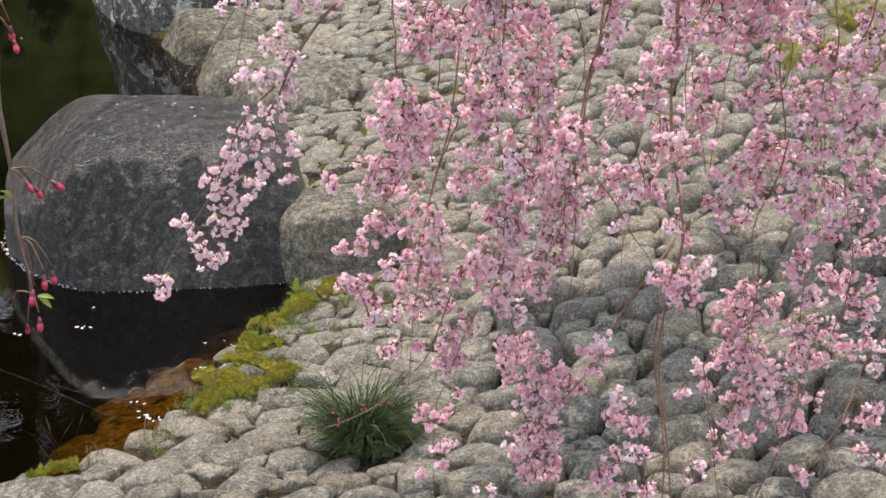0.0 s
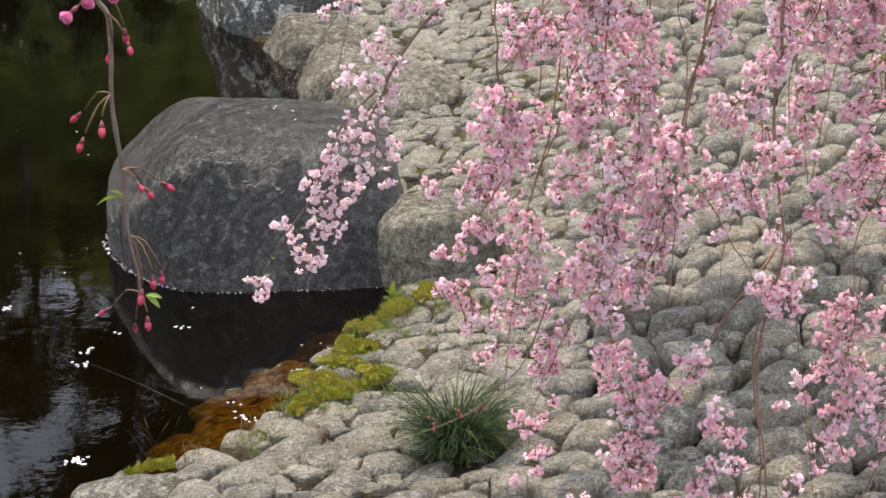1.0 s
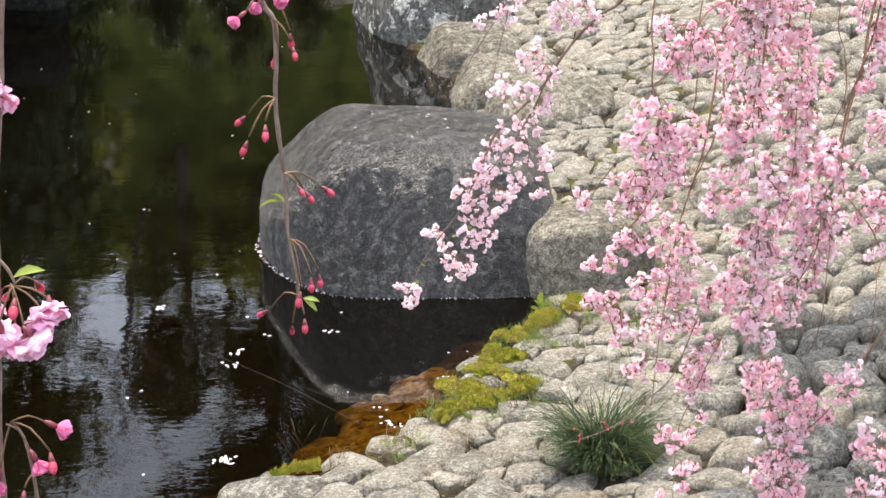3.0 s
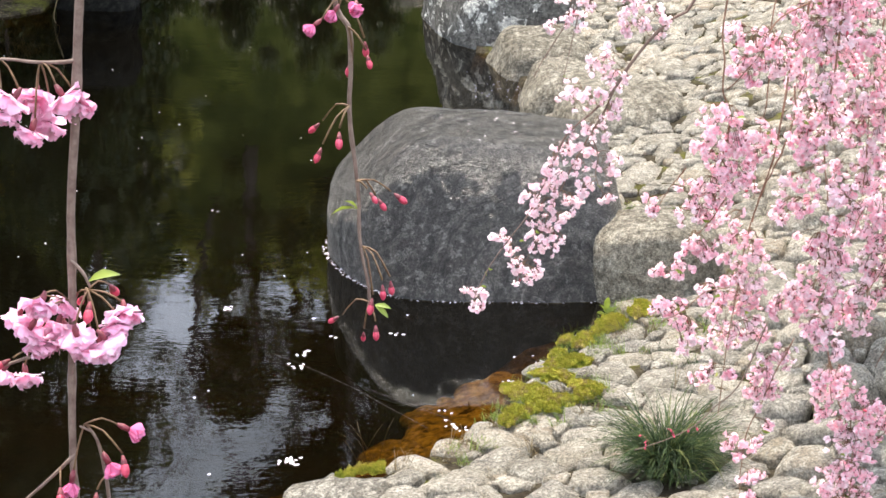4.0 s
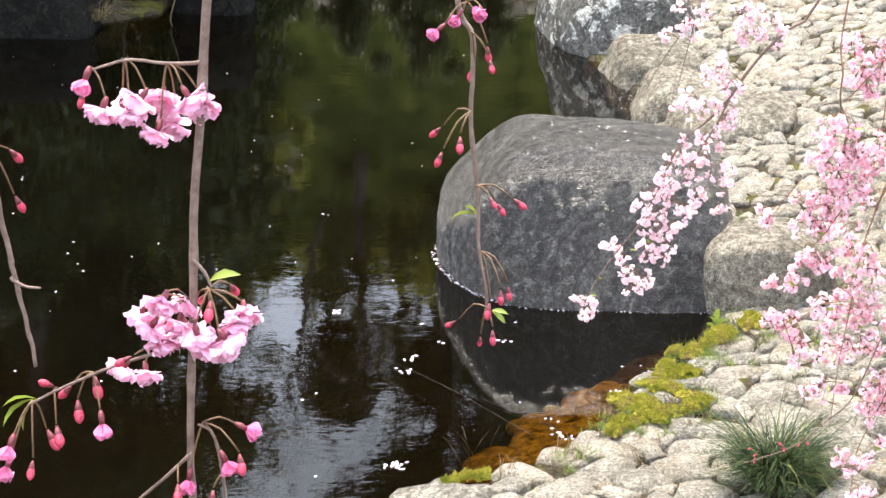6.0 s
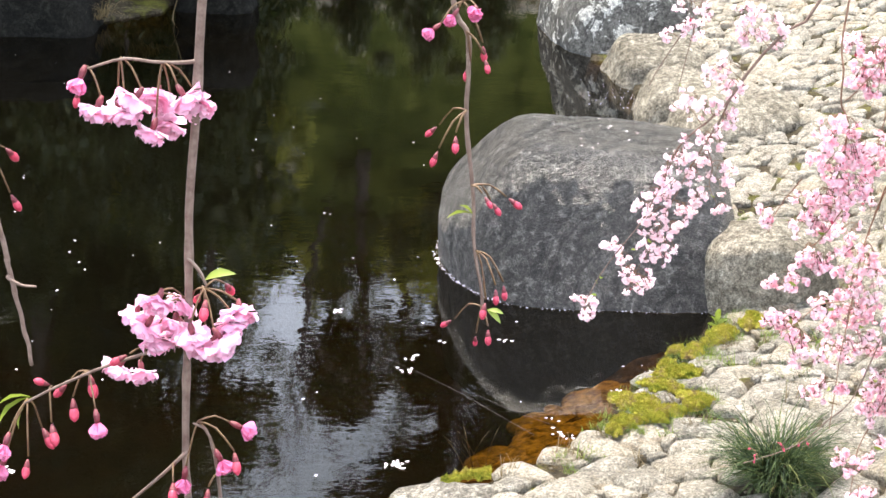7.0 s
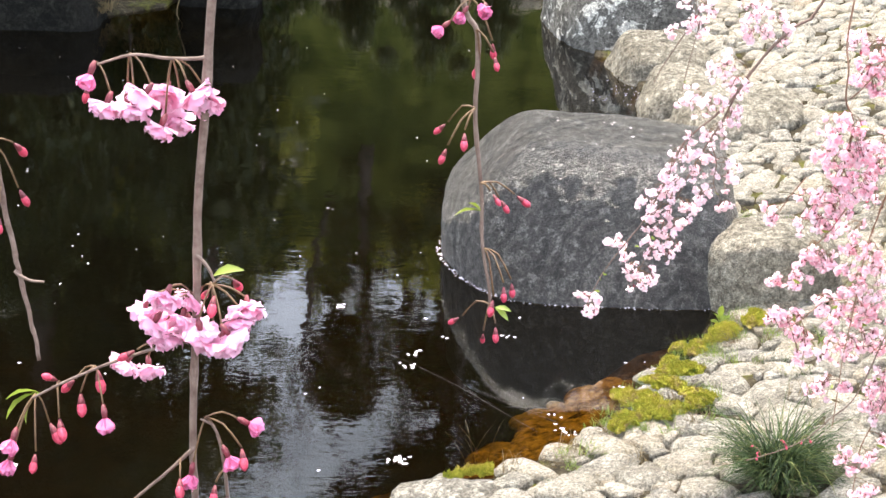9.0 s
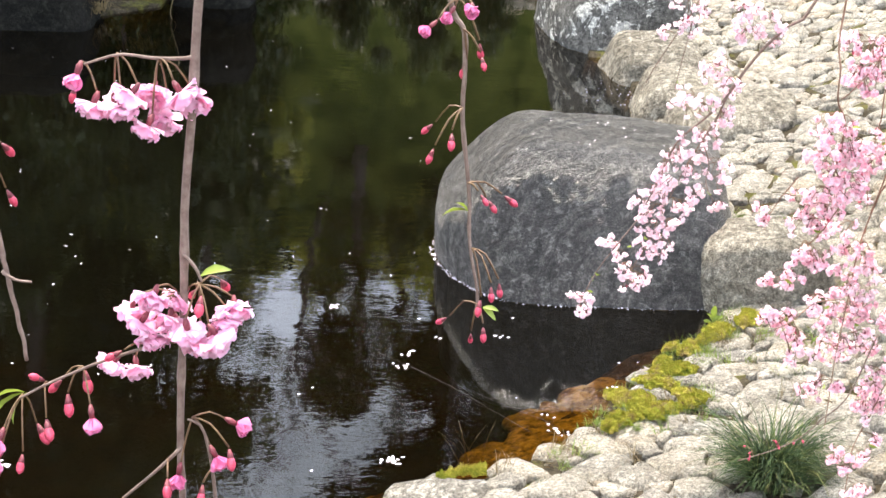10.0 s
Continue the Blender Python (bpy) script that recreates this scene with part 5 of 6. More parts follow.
def bare_tree(x, y, height, seed):
    """A leafless tree: a forking trunk, limbs and twigs in one tapering mesh each."""
    rnd = random.Random(seed)
    t = tagged(new("bare_tree"), "leafless tree with fine twigs behind the pond", "tree", "bare trees behind the pond")
    t.matrix_basis = Matrix.Translation((x, y, float(ground_height(x, y)) - 0.1))
    soup = Soup()

    def grow(p, d, length, r, level):
        pts = [p]
        for _ in range(4):
            d = (d + Vector((rnd.gauss(0, 0.16), rnd.gauss(0, 0.16), rnd.gauss(0.03, 0.1)))).normalized()
            pts.append(pts[-1] + d * length / 4)
        v, f = tube(pts, [r, r * 0.9, r * 0.8, r * 0.7, r * 0.6], 7 if level < 2 else 4)
        soup.add(v, f)
        if level < 4:
            for k in range(3 if level else 4):
                out = (d + Vector((rnd.gauss(0, 0.6), rnd.gauss(0, 0.6), rnd.gauss(0.1, 0.35)))).normalized()
                grow(pts[rnd.choice((2, 3, 4, 4))], out, length * rnd.uniform(0.55, 0.8), r * 0.55, level + 1)

    grow(Vector((0, 0, 0)), Vector((0, 0, 1)), height * 0.33, 0.06, 0)
    part("trunk", soup.mesh("trunk", BARK), t)


for k, (x, y, h) in enumerate([(-3.7, 25.5, 4.2), (-2.4, 26.4, 5.0), (-5.0, 26.0, 4.6), (-2.1, 21.4, 8.4), (-0.4, 22.0, 7.8)]):
    bare_tree(x, y, h, 80 + k)


def shrub(x, y, size, k, crowns=SHRUB, label="yellow green leafy shrub on the far bank"):
    z = float(ground_height(x, y))
    t = tagged(new("shrub"), label, "shrub", "shrubs on the far bank")
    t.matrix_basis = pose(x, y, z, 0, 0, 77 * k) @ Matrix.Scale(size, 4)
    v, f = tube([(0, 0, -0.1), (0.02, 0, 0.5), (0, 0.03, 1.1)], [0.05, 0.035, 0.01], 7)
    part("trunk", mesh_of("trunk", v, f, BARK), t)
    part("crown", crowns[k % 2], t)


# the last one, out of view, is added to shade the far bank
for k, (x, y, s) in enumerate([(-13, 25, 1.6), (-9.4, 22, 1.5), (-7.2, 20.5, 1.35), (-5.5, 21.2, 0.95), (-6.3, 26.5, 0.55), (-0.8, 26.6, 0.95), (0.7, 25.4, 1.05), (2.4, 26.6, 1.0),
                               (4.2, 26.5, 1.0), (6.8, 27, 1.1), (10, 25, 1.6), (15, 19, 1.5), (-15, 16, 1.5), (-13, 10, 1.3), (-3.7, 13.6, 0.8)]):
    far_tree(x, y, s, k, EVERGREEN)
for k, (x, y, s) in enumerate([(-1.6, 28.5, 0.5), (-5.2, 28.5, 0.55), (-3.5, 20.5, 0.42), (-1.5, 19.0, 0.40), (0.4, 20.4, 0.55), (1.8, 18.4, 0.45), (-4.2, 17.6, 0.45)]):
    far_tree(x, y, s, k, SPARSE)
for k, (x, y, s) in enumerate([(-6.0, 13.4, 1.0), (-8.5, 12.5, 1.4), (-2.3, 17.2, 0.5), (1.1, 17.0, 0.6), (2.9, 16.4, 0.9), (-0.7, 20.6, 0.7), (2.1, 20.0, 0.8),
                               (-4.6, 19.6, 0.7), (4.2, 17, 1.2), (-2.9, 22.4, 0.5), (-3.8, 25.2, 0.4), (-4.9, 25.0, 0.5), (-2.7, 25.4, 0.4)]):
    shrub(x, y, s, k)
# added outside the view to shade the bank and darken the water's reflection
for k, (x, y, s) in enumerate([(-3.5, 12.0, 0.75), (-2.9, 12.6, 0.7), (-2.25, 12.75, 0.65), (-1.9, 13.3, 0.4), (-4.4, 11.6, 0.9), (-2.6, 11.95, 0.42),
                               (-1.2, 14.1, 0.36), (-0.7, 14.5, 0.42), (-0.1, 14.2, 0.36)]):
    shrub(x, y, s, k, DARK_SHRUB, "dark green shrub out of direct view, added to shade the far bank")


# ---- plants and litter on the bank ----
def blade(soup, p, d, length, width, bend, rnd, slot=0):
    """A narrow grass blade that arches over, three-sided so that it has body."""
    side = Vector((-d.y, d.x, 0)).normalized() if abs(d.z) < 0.999 else Vector((1, 0, 0))
    up, pos = Vector((d.x, d.y, d.z)).normalized(), Vector(p)
    verts, n = [], 6
    for k in range(n):
        s = k / (n - 1)
        w = width * (1 - s) ** 0.6 * 0.5 + 0.0002
        verts += [pos - side * w, pos + side * w, pos + up.cross(side) * w * 0.35]
        up = (up + Vector((d.x, d.y, 0)).normalized() * bend * 0.25 - Vector((0, 0, bend * 0.42 * s))).normalized()
        pos = pos + up * length / (n - 1)
    faces = []
    for k in range(n - 1):
        for c in range(3):
            e = (c + 1) % 3
            faces.append((k * 3 + c, k * 3 + e, k * 3 + 3 + e, k * 3 + 3 + c))
    soup.add(verts, faces, slot)


def tuft_mesh(name, seed, count, radius, length, width, material, bend=0.9, lean=0.0, spread=0.9):
    rnd = random.Random(seed)
    soup = Soup()
    locks = [(rnd.uniform(0, 2 * math.pi), rnd.uniform(0.1, spread), rnd.uniform(0.7, 1.1)) for _ in range(max(6, count // 22))]
    for _ in range(count):
        a, t, grown = rnd.choice(locks)
        a, t = a + rnd.gauss(0, 0.25), abs(t + rnd.gauss(0, 0.12))
        r = radius * math.sqrt(rnd.random())
        d = Vector((math.cos(a) * t + lean, math.sin(a) * t, 1.0)).normalized()
        b = rnd.uniform(0, 2 * math.pi)
        blade(soup, (math.cos(b) * r, math.sin(b) * r, -0.01), d, length * grown * rnd.uniform(0.45, 1.1), width * rnd.uniform(0.6, 1.3), bend * rnd.uniform(0.5, 1.3), rnd)
    return soup.mesh(name, material)


def on_ground(x, y, up=0.0):
    return Matrix.Translation((x, y, float(ground_height(x, y)) + up))


sedge = tagged(new("sedge_tuft"), "arching dark green sedge tuft among the cobbles", "grass")
sedge.matrix_basis = on_ground(0.868, 4.80, 0.02) @ Matrix.Diagonal((0.76, 0.76, 0.84, 1.0))
part("foliage", tuft_mesh("foliage", 5, 620, 0.07, 0.42, 0.0052, SEDGE, 1.15, -0.22, 0.55), sedge, m=pose(-0.02, 0, 0), kind="stuff")
part("foliage", tuft_mesh("foliage", 9, 520, 0.07, 0.38, 0.0052, SEDGE, 1.2, 0.05, 0.45), sedge, m=pose(0.03, 0.02, 0), kind="stuff")
part("foliage", tuft_mesh("foliage", 11, 420, 0.08, 0.31, 0.0052, SEDGE, 1.5, 0.05, 0.95), sedge, m=pose(0.01, -0.02, 0), kind="stuff")
part("withered_foliage", tuft_mesh("withered_foliage", 6, 50, 0.06, 0.20, 0.003, STRAW, 1.3), sedge, "withered straw blades", kind="stuff")

SPRIG = [tuft_mesh("sprig", 20 + k, 26, 0.03, 0.06, 0.0022, SEDGE if k < 1 else YOUNG_LEAF, 0.7) for k in range(3)] + [tuft_mesh("sprig", 24, 22, 0.03, 0.07, 0.002, STRAW, 0.7)]
rnd = random.Random(31)
for k in range(84):
    y = rnd.uniform(4.95, 6.5) if k > 45 else rnd.uniform(4.85, 7.6)
    x = float(np.interp(y, POND[1:9, 1], POND[1:9, 0])) + abs(rnd.gauss(0, 0.09 if k > 45 else 0.5)) + 0.04
    ob = new("grass_sprig", SPRIG[rnd.choice((0, 1, 1, 2, 3))])
    ob.matrix_basis = on_ground(x, y, 0.02) @ pose(0, 0, 0, 0, 0, rnd.uniform(0, 360)) @ Matrix.Scale(rnd.uniform(0.6, 1.3), 4)
    tagged(ob, "small grass sprig in a joint between cobbles", "grass", "sprigs between the cobbles", "stuff")


def moss_patch(x, y, rx, ry, turn, seed):
    """A cushion of moss: a lumpy mound with a pile of fine shoots."""
    rnd = random.Random(seed)
    u, faces = BALL[5]
    soup = Soup()
    pts = []
    for p in u:
        q = Vector((p[0] * rx, p[1] * ry, 0))
        lump = 1 + 0.6 * noise.noise(Vector((p[0] * 2.1 + seed, p[1] * 2.1, p[2]))) + 0.3 * noise.noise(Vector((p[0] * 6 + seed, p[1] * 6, p[2])))
        pts.append(Vector((q.x * lump, q.y * lump, max(p[2], -0.2) * 0.018 * lump + 0.005 * noise.noise(q * 40) + 0.003 * noise.noise(q * 110))))
    soup.add(pts, faces)
    tops = [p for p, w in zip(pts, u) if w[2] > 0.0]
    for _ in range(int(15000 * rx * ry / 0.012)):
        a, b = rnd.choice(tops), rnd.choice(tops)
        p = a.lerp(b, rnd.random() * 0.12)
        d = Vector((rnd.gauss(0, 0.5), rnd.gauss(0, 0.5), 1)).normalized() * rnd.uniform(0.005, 0.013)
        s = Vector((rnd.gauss(0, 1), rnd.gauss(0, 1), 0)).normalized() * 0.0010
        soup.add([p - s, p + s, p + d], [(0, 1, 2)])
    ob = new("moss_patch", soup.mesh("moss_patch", MOSS, smooth=False))
    ob.matrix_basis = on_ground(x, y, 0.042) @ pose(0, 0, 0, 0, 0, turn)
    tagged(ob, "yellow green moss cushion along the waterline stones", "moss", kind="stuff")


for k, row in enumerate([(0.92, 6.26, 0.15, 0.06, 48), (0.76, 6.05, 0.14, 0.06, 48), (0.615, 5.74, 0.13, 0.10, 45), (0.64, 5.47, 0.09, 0.05, 25), (0.46, 5.40, 0.12, 0.05, 38),
                         (-0.06, 4.97, 0.07, 0.03, 25), (0.53, 5.56, 0.07, 0.05, 50)]):
    x, y, rx, ry, turn = row
    along = Vector((math.cos(math.radians(turn)), math.sin(math.radians(turn))))
    for j in range(9):
        step = along * (j - 4.0) * rx * 0.24
        moss_patch(x + step.x + rnd.gauss(0, 0.4) * ry, y + step.y + rnd.gauss(0, 0.5) * ry, rx * rnd.uniform(0.16, 0.34), ry * rnd.uniform(0.35, 0.7), turn + rnd.uniform(-50, 50), 40 + 11 * k + j)

rnd = random.Random(92)
for k in range(70):
    y = rnd.uniform(4.9, 8.2)
    x = float(np.interp(y, POND[1:9, 1], POND[1:9, 0])) + rnd.uniform(0.25, 2.0)
    ob = new("grass_sprig", SPRIG[rnd.choice((0, 1, 2, 2, 3))])
    ob.matrix_basis = on_ground(x, y, 0.02) @ pose(0, 0, 0, 0, 0, rnd.uniform(0, 360)) @ Matrix.Scale(rnd.uniform(0.7, 1.5), 4)
    tagged(ob, "small grass sprig in a joint between cobbles", "grass", "sprigs between the cobbles", "stuff")
rnd = random.Random(91)
for x, y, rx, ry, _ in [(0.92, 6.26, 0.15, 0.06, 48), (0.76, 6.05, 0.14, 0.06, 48), (0.615, 5.74, 0.13, 0.10, 45), (0.64, 5.47, 0.09, 0.05, 25), (0.46, 5.40, 0.12, 0.05, 38)]:
    for k in range(20):
        ob = new("grass_sprig", SPRIG[rnd.choice((1, 2, 2, 3))])
        ob.matrix_basis = on_ground(x + rnd.gauss(0, 0.6) * rx, y + rnd.gauss(0, 0.8) * rx, 0.035) @ pose(0, 0, 0, 0, 0, rnd.uniform(0, 360)) @ Matrix.Scale(rnd.uniform(0.5, 1.1), 4)
        tagged(ob, "small grass sprig growing through the moss", "grass", "sprigs in the moss", "stuff")

weed = tagged(new("broadleaf_weed"), "young broadleaf weed at the foot of the rock", "plant")
weed.matrix_basis = on_ground(0.87, 6.40, 0.01)
for k, (dx, dz, size) in enumerate([(0.0, 1.0, 0.085), (-0.5, 0.7, 0.06), (0.6, 0.6, 0.06), (0.2, 0.5, 0.05), (-0.8, 0.3, 0.045)]):
    soup = Soup()
    add_leaf(soup, (0, 0, 0), (dx, -0.25, dz), size, size * 0.3, 0, 0.4 * k)
    part("leaf", soup.mesh("leaf", YOUNG_LEAF), weed)


# dry grass that hangs over the far bank
for k, (x, y, z, n) in enumerate([(-2.72, 11.35, 0.22, 260), (-2.45, 11.55, 0.2, 160), (-3.6, 11.5, 0.3, 200)]):
    ob = new("dry_grass", tuft_mesh("dry_grass", 60 + k, n, 0.16, 0.34, 0.004, STRAW, 1.5))
    ob.matrix_basis = on_ground(x, y, 0.04)
    tagged(ob, "dry straw grass drooping over the far bank", "grass", kind="stuff")
# lit turf and reeds at the head of the bank
for k, (x, y) in enumerate([(3.7, 7.9), (4.2, 8.3), (4.0, 7.6), (4.6, 8.9), (4.4, 7.8), (5.0, 9.6)]):
    ob = new("grass_clump", tuft_mesh("grass_clump", 70 + k, 500, 0.32, 0.22, 0.005, MOSS, 0.8))
    ob.matrix_basis = on_ground(x, y, 0.03)
    tagged(ob, "yellow green grass clump at the head of the bank", "grass", kind="stuff")


# ---- under and on the water ----
u2, f2 = BALL[3]
rnd = random.Random(8)
for k in range(96):
    y = 5.08 + 0.95 * (k + rnd.random()) / 96
    out = rnd.uniform(0.05, 0.36)
    x = float(np.interp(y, POND[1:9, 1], POND[1:9, 0])) - out
    if float(shore_distance(np.array(x), np.array(y))) > -0.04:
        continue
    r = rnd.uniform(0.06, 0.095) if k % 2 == 0 else rnd.uniform(0.03, 0.05)
    v = [(p[0] * r * 1.3, p[1] * r, p[2] * r * 0.34 * (1 + 0.15 * math.sin(9 * p[0] + k))) for p in u2]
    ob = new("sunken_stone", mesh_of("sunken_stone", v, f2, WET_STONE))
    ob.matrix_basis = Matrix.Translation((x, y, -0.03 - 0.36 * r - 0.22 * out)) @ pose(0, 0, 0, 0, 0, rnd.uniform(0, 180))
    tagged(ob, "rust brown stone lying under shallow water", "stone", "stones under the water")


def loose_petal(soup, p, up, rnd, size=0.006):
    """A fallen petal, a shallow cup lying on its support."""
    m = dir_matrix(p, up, rnd.uniform(0, 6.28))
    prof = [(-1.0, 0.25), (-0.3, 0.8), (0.4, 0.75), (1.0, 0.3)]
    verts = []
    for s, w in prof:
        lift = 0.18 * s * s * size
        verts += [(s * size, -w * size * 0.75, lift + 0.12 * size), (s * size, 0, lift), (s * size, w * size * 0.75, lift + 0.12 * size)]
    soup.add(verts, [(r * 3 + c, r * 3 + c + 1, r * 3 + c + 4, r * 3 + c + 3) for r in range(3) for c in range(2)], 0, m)


rnd = random.Random(12)
soup = Soup()
for _ in range(105):
    x, y = rnd.uniform(-3.2, 0.9), rnd.uniform(4.6, 11.0)
    if float(shore_distance(np.array(x), np.array(y))) < -0.03:
        loose_petal(soup, (x, y, 0.002), (0, 0, 1), rnd, rnd.uniform(0.003, 0.007))
for x, y, n, r in [(-0.615, 6.48, 9, 0.022), (-0.296, 5.172, 16, 0.03), (-0.289, 6.036, 5, 0.03), (-0.304, 5.93, 8, 0.03), (0.054, 6.237, 4, 0.02), (-0.202, 6.195, 3, 0.02),
                   (-1.521, 5.021, 8, 0.02), (0.25, 5.42, 9, 0.03), (0.22, 5.52, 4, 0.03), (0.56, 5.98, 8, 0.06), (0.70, 6.20, 6, 0.05), (0.45, 5.80, 7, 0.05), (0.72, 9.9, 60, 0.25)]:
    for _ in range(n):
        loose_petal(soup, (x + rnd.gauss(0, r * 0.6), y + rnd.gauss(0, r * 0.6), 0.0025), (0, 0, 1), rnd, rnd.uniform(0.005, 0.009) if r < 0.05 else rnd.uniform(0.003, 0.006))
# petals gathered in a line where the boulder meets the water, and lying on its top
body = boulder.data
for v in body.vertices:
    w = boulder.matrix_basis @ v.co
    if abs(w.z) < 0.012 and w.y < 7.5 and rnd.random() < (0.95 if w.x < 0.0 else 0.45):
        out = Vector((v.normal.x, v.normal.y, 0)).normalized()
        for _ in range(2):
            side = out.cross(Vector((0, 0, 1))) * rnd.uniform(-0.02, 0.02)
            loose_petal(soup, Vector((w.x, w.y, 0.003)) + out * rnd.uniform(0.004, 0.022) + side, (rnd.gauss(0, 0.2), rnd.gauss(0, 0.2), 1), rnd, rnd.uniform(0.003, 0.0055))
    elif v.normal.z > 0.86 and 0.10 < w.x < 0.85 and rnd.random() < 0.06 * math.exp(-((w.x - 0.42) / 0.25) ** 2):
        loose_petal(soup, w + v.normal * 0.002, v.normal, rnd, rnd.uniform(0.0035, 0.006))
tagged(new("fallen_petals", soup.mesh("fallen_petals", PALE_PETAL)), "white fallen petals afloat and on the boulder", "petals", kind="stuff")

for keys in ([(-0.405, 6.04, 0.003), (-0.284, 5.932, 0.003), (-0.102, 5.742, 0.002), (0.02, 5.589, 0.002), (0.155, 5.423, 0.002)],
             [(-0.062, 5.745, 0.003), (0.098, 5.596, 0.003), (0.223, 5.495, 0.003), (0.258, 5.36, 0.003)]):
    v, f = tube(smooth_line(keys, 30), [0.0004] * 30, 5)
    tagged(new("floating_stem", mesh_of("floating_stem", v, f, BARK)), "thin brown stem floating on the pond", "stem")

# thin shoots that stand in the shallow water, and a bare twig over the far bank
for k, (x, y) in enumerate([(-0.03, 5.37), (-0.05, 5.33), (-0.16, 5.0)]):
    soup, turn = Soup(), random.Random(300 + k)
    for _ in range(4):
        d = Vector((turn.gauss(0, 0.25), turn.gauss(0, 0.25), 1)).normalized()
        blade(soup, (turn.gauss(0, 0.012), turn.gauss(0, 0.012), -0.12), d, turn.uniform(0.14, 0.20), 0.0022, 0.35, turn)
    ob = new("water_shoot", soup.mesh("water_shoot", STRAW))
    ob.matrix_basis = Matrix.Translation((x, y, 0))
    tagged(ob, "thin straw shoot standing in shallow water", "grass", kind="stuff")
v, f = tube(smooth_line([(-2.34, 11.9, 0.55), (-2.12, 11.45, 0.30), (-2.162, 11.4, 0.046), (-2.127, 11.4, -0.039), (-2.175, 11.4, -0.143)], 18), [0.004 - 0.00015 * k for k in range(18)], 6)
tagged(new("bare_twig", mesh_of("bare_twig", v, f, STRAW)), "thin pale bare twig drooping from the far bank", "twig")

# grit, twig ends and withered leaves in the joints
rnd = random.Random(55)
soup, bits = Soup(), Soup()
u1, f1 = BALL[1]
for _ in range(1500):
    y = rnd.uniform(4.4, 7.2)
    x = float(np.interp(y, POND[1:9, 1], POND[1:9, 0])) + 0.04 + rnd.uniform(0, 2.2)
    p = Vector((x, y, float(ground_height(x, y)) + 0.004))
    r = rnd.uniform(0.003, 0.008)
    if rnd.random() < 0.72:
        soup.add([p + Vector((q[0] * r * 1.3, q[1] * r, q[2] * r * 0.7)) for q in u1], f1)
    else:
        a = rnd.uniform(0, 6.28)
        d = Vector((math.cos(a), math.sin(a), rnd.uniform(-0.1, 0.3)))
        add_leaf(bits, p + Vector((0, 0, 0.01)), d, rnd.uniform(0.012, 0.035), rnd.uniform(0.002, 0.010), 0, rnd.uniform(0, 6))
tagged(new("grit", soup.mesh("grit", STONE)), "small grey grit in the joints of the cobbles", "gravel", kind="stuff")
tagged(new("leaf_litter", bits.mesh("leaf_litter", STRAW)), "withered brown leaf litter between the cobbles", "litter", kind="stuff")


# ---- cobbled bank: each stone fills its own cell ----
def loose_share(x, y):
    """1 where the stones lie loose and round, 0 where they are set flat."""
    return np.clip((x - 1.05 - 0.22 * (y - 4.8)) / 0.35, 0, 1)


def cobbles():
    """Middles and radii of stones that crowd each other, the large ones thrown first."""
    rnd = np.random.RandomState(11)
    n, small = 42000, 24000
    x, y = rnd.uniform(-1.6, 9.0, n + small), rnd.uniform(3.4, 15.5, n + small)
    want = np.exp(rnd.normal(0, 0.34, n + small)) * np.where(y < 7.5, 0.073 - 0.009 * loose_share(x, y), 0.057) * (1 + 0.05 * loose_share(x, y))
    want = np.clip(want, 0.028, 0.125)
    want[n:] = rnd.uniform(0.020, 0.042, small)
    keep = (shore_distance(x, y) > np.where(y > 8.2, 0.2, 0.85 * want)) & (x < 0.62 * y + 0.6)
    x, y, want = x[keep], y[keep], want[keep]
    order = np.lexsort((rnd.uniform(0, 1, len(x)), -np.round(want * 60)))
    cells, pts, rad = {}, [], []
    for i in order:
        cx, cy = int(x[i] // 0.25), int(y[i] // 0.25)
        near = [k for a in (-1, 0, 1) for b in (-1, 0, 1) for k in cells.get((cx + a, cy + b), ())]
        if all((x[i] - pts[k][0]) ** 2 + (1.25 * (y[i] - pts[k][1])) ** 2 > (0.79 * (want[i] + rad[k])) ** 2 for k in near):
            cells.setdefault((cx, cy), []).append(len(pts))
            pts.append((x[i], y[i]))
            rad.append(want[i])
    return np.array(pts), np.array(rad), rnd


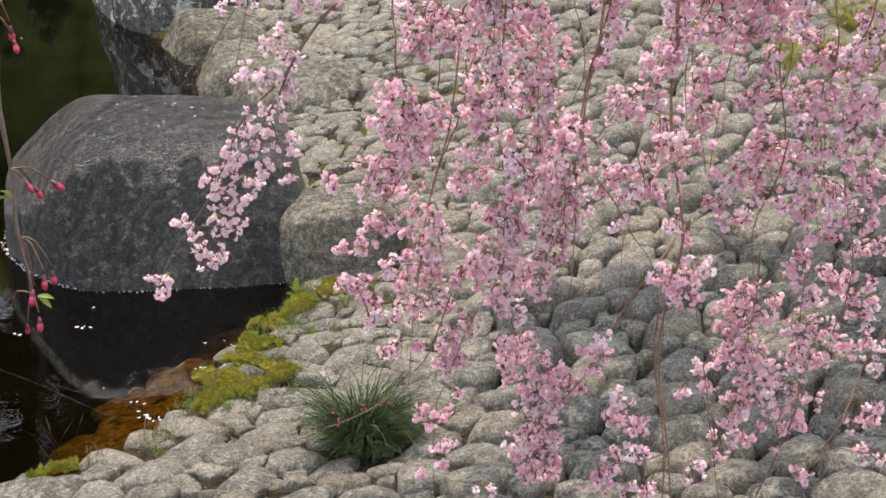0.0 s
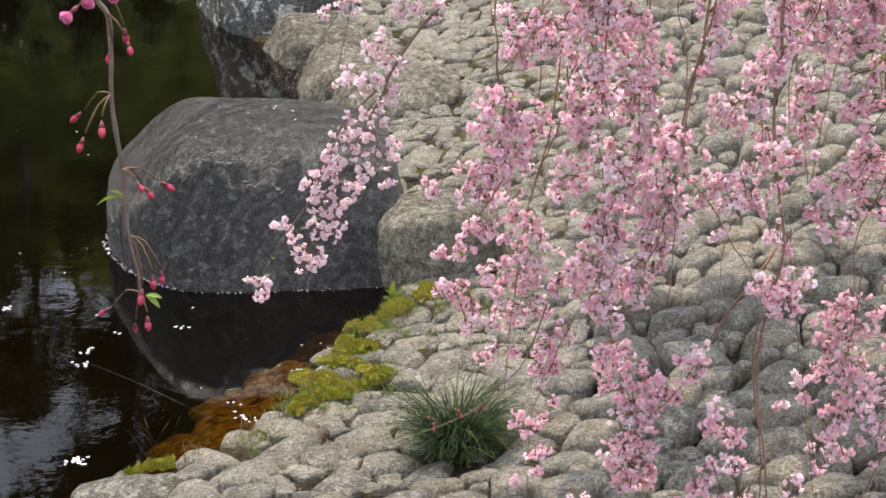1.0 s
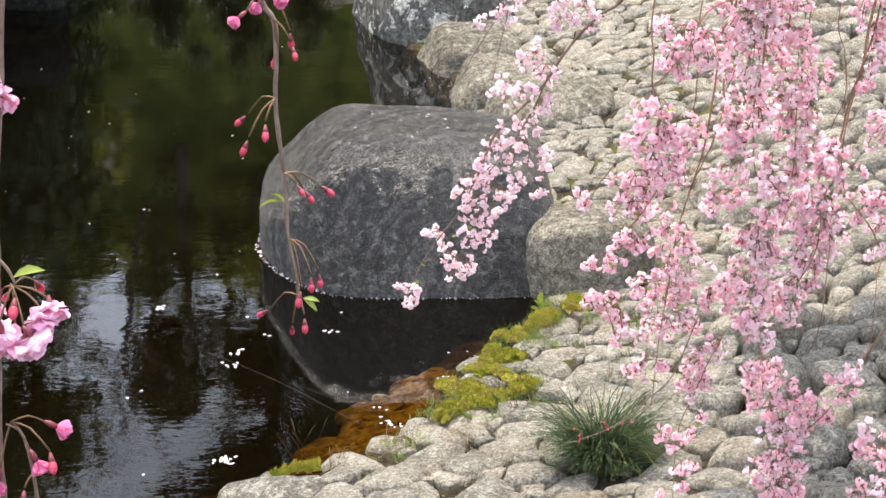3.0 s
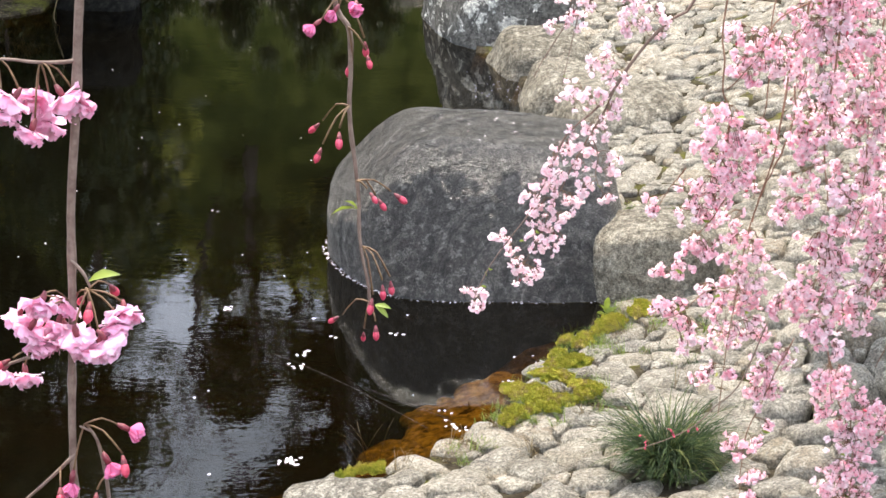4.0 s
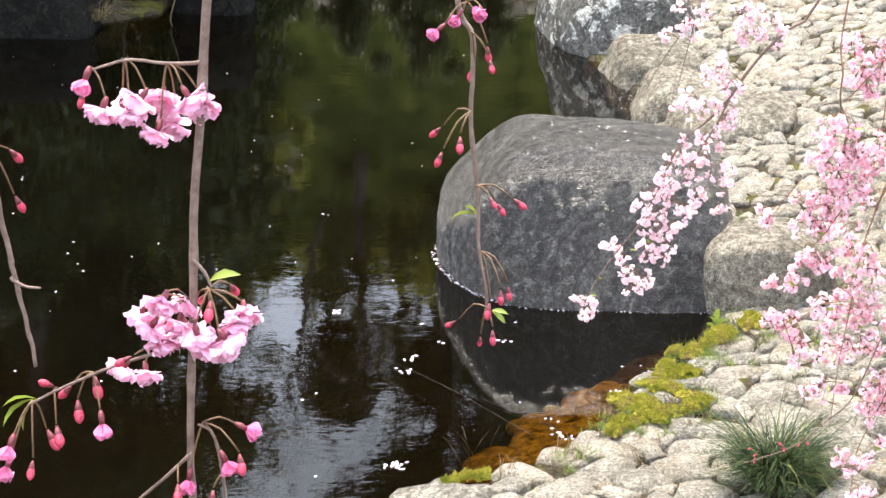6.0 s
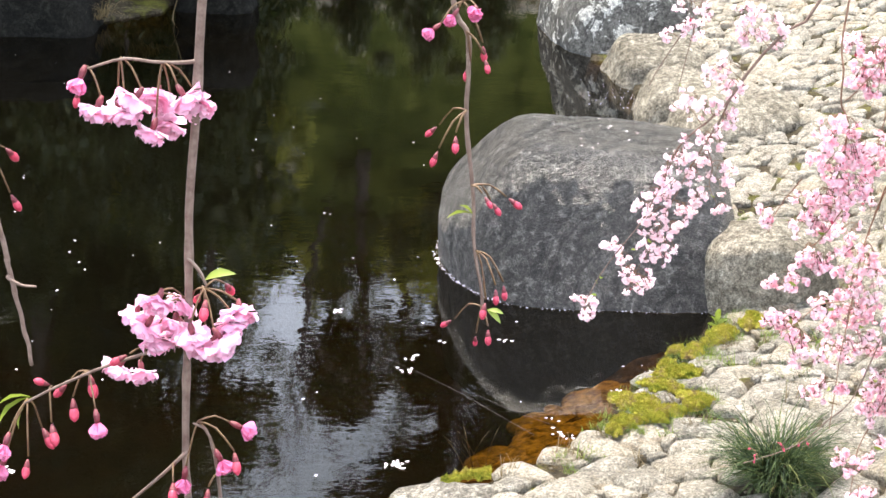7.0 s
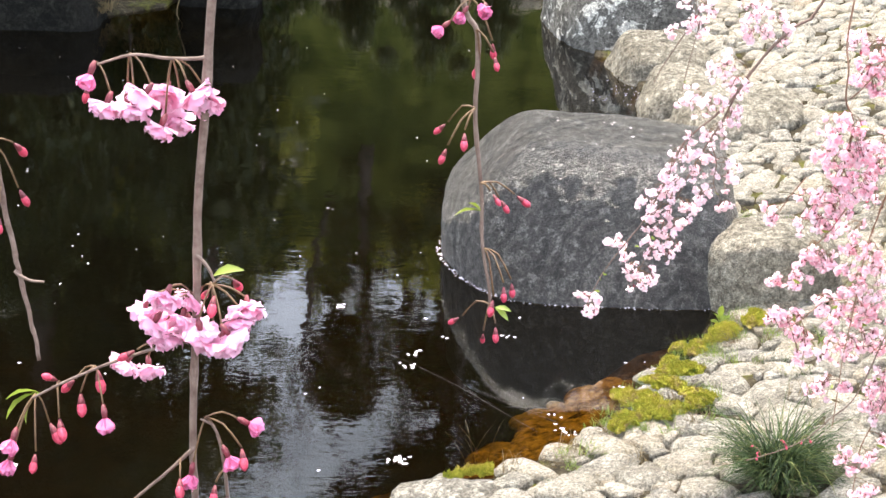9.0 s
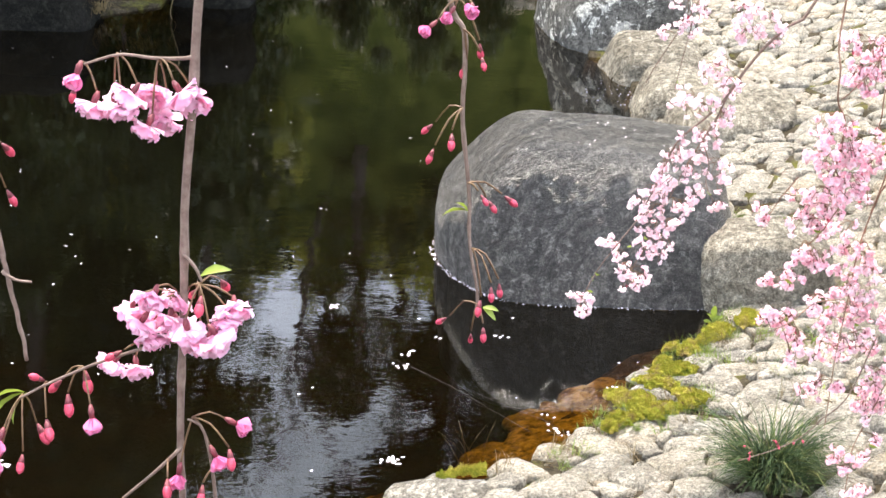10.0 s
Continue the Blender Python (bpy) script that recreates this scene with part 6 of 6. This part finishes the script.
def build_cobbles():
    pts, rad, rnd = cobbles()
    u, faces = BALL[3]
    faces = np.array(faces)
    gh = ground_height(pts[:, 0], pts[:, 1])
    e = 0.05
    gx = (ground_height(pts[:, 0] + e, pts[:, 1]) - ground_height(pts[:, 0] - e, pts[:, 1])) / (2 * e)
    gy = (ground_height(pts[:, 0], pts[:, 1] + e) - ground_height(pts[:, 0], pts[:, 1] - e)) / (2 * e)
    gx, gy = np.clip(gx, -0.3, 0.3), np.clip(gy, -0.3, 0.3)
    order = np.argsort(np.hypot(pts[:, 0] - 0.9, pts[:, 1] - 5.6))
    loose = loose_share(pts[:, 0], pts[:, 1])
    far_v, far_f = [], []
    for c, i in enumerate(order):
        d = pts - pts[i]
        dist = np.hypot(d[:, 0], d[:, 1])
        nb = np.argsort(dist)[1:10]
        k = loose[i]
        fill = rnd.uniform(0.97, 1.04) + k * rnd.uniform(-0.11, 0.02)
        nn = [(*(d[j] / dist[j]), rnd.uniform(-0.05, 0.25)) for j in nb]
        dd = [max(0.022, min(0.17, dist[j] * fill * rad[i] / (rad[i] + rad[j]))) for j in nb]
        nn += [(*rnd.uniform(-0.16, 0.16, 2), 1), (*rnd.normal(0, 0.6, 2), 0.8), (0, 0, -1)]
        hh = (rnd.uniform(0.008, 0.020) + 0.07 * rad[i]) * (0.75 if pts[i, 1] > 7.5 else 1.0) + k * rnd.uniform(0.1, 0.6) * rad[i]
        dd += [hh, hh * rnd.uniform(1.05, 1.6), 0.07]
        soft = 11.0 - 6.0 * k
        q = np.maximum(u @ (np.array(nn) / np.linalg.norm(nn, axis=1, keepdims=True)).T / np.array(dd), 0)
        v = u * (((q ** soft).sum(1) + (1.75 * rad[i]) ** -soft) ** (-1 / soft))[:, None]
        w = rnd.uniform(0, 50, 3)
        v = v * (1 + 0.062 * np.sin(v @ rnd.normal(0, 32, (3, 3)) + w).sum(1, keepdims=True) / 1.7
                 + 0.028 * np.sin(v @ rnd.normal(0, 100, (3, 3)) + w).sum(1, keepdims=True) / 1.7)
        v[:, 2] += gx[i] * v[:, 0] + gy[i] * v[:, 1]
        place = np.array([pts[i, 0], pts[i, 1], gh[i] + 0.009 + rnd.uniform(-0.008, 0.010) + 0.022 * k])
        if c < 300:
            part("cobble", mesh_of("cobble", v, faces.tolist(), STONE), ground, m=Matrix.Translation(place))
        else:
            far_f.append(faces + len(far_v) * len(u))
            far_v.append(v + place)
    rest = mesh_of("cobbles", np.concatenate(far_v), np.concatenate(far_f).tolist(), STONE)
    part("cobbles", rest, ground, kind="stuff")


build_cobbles()
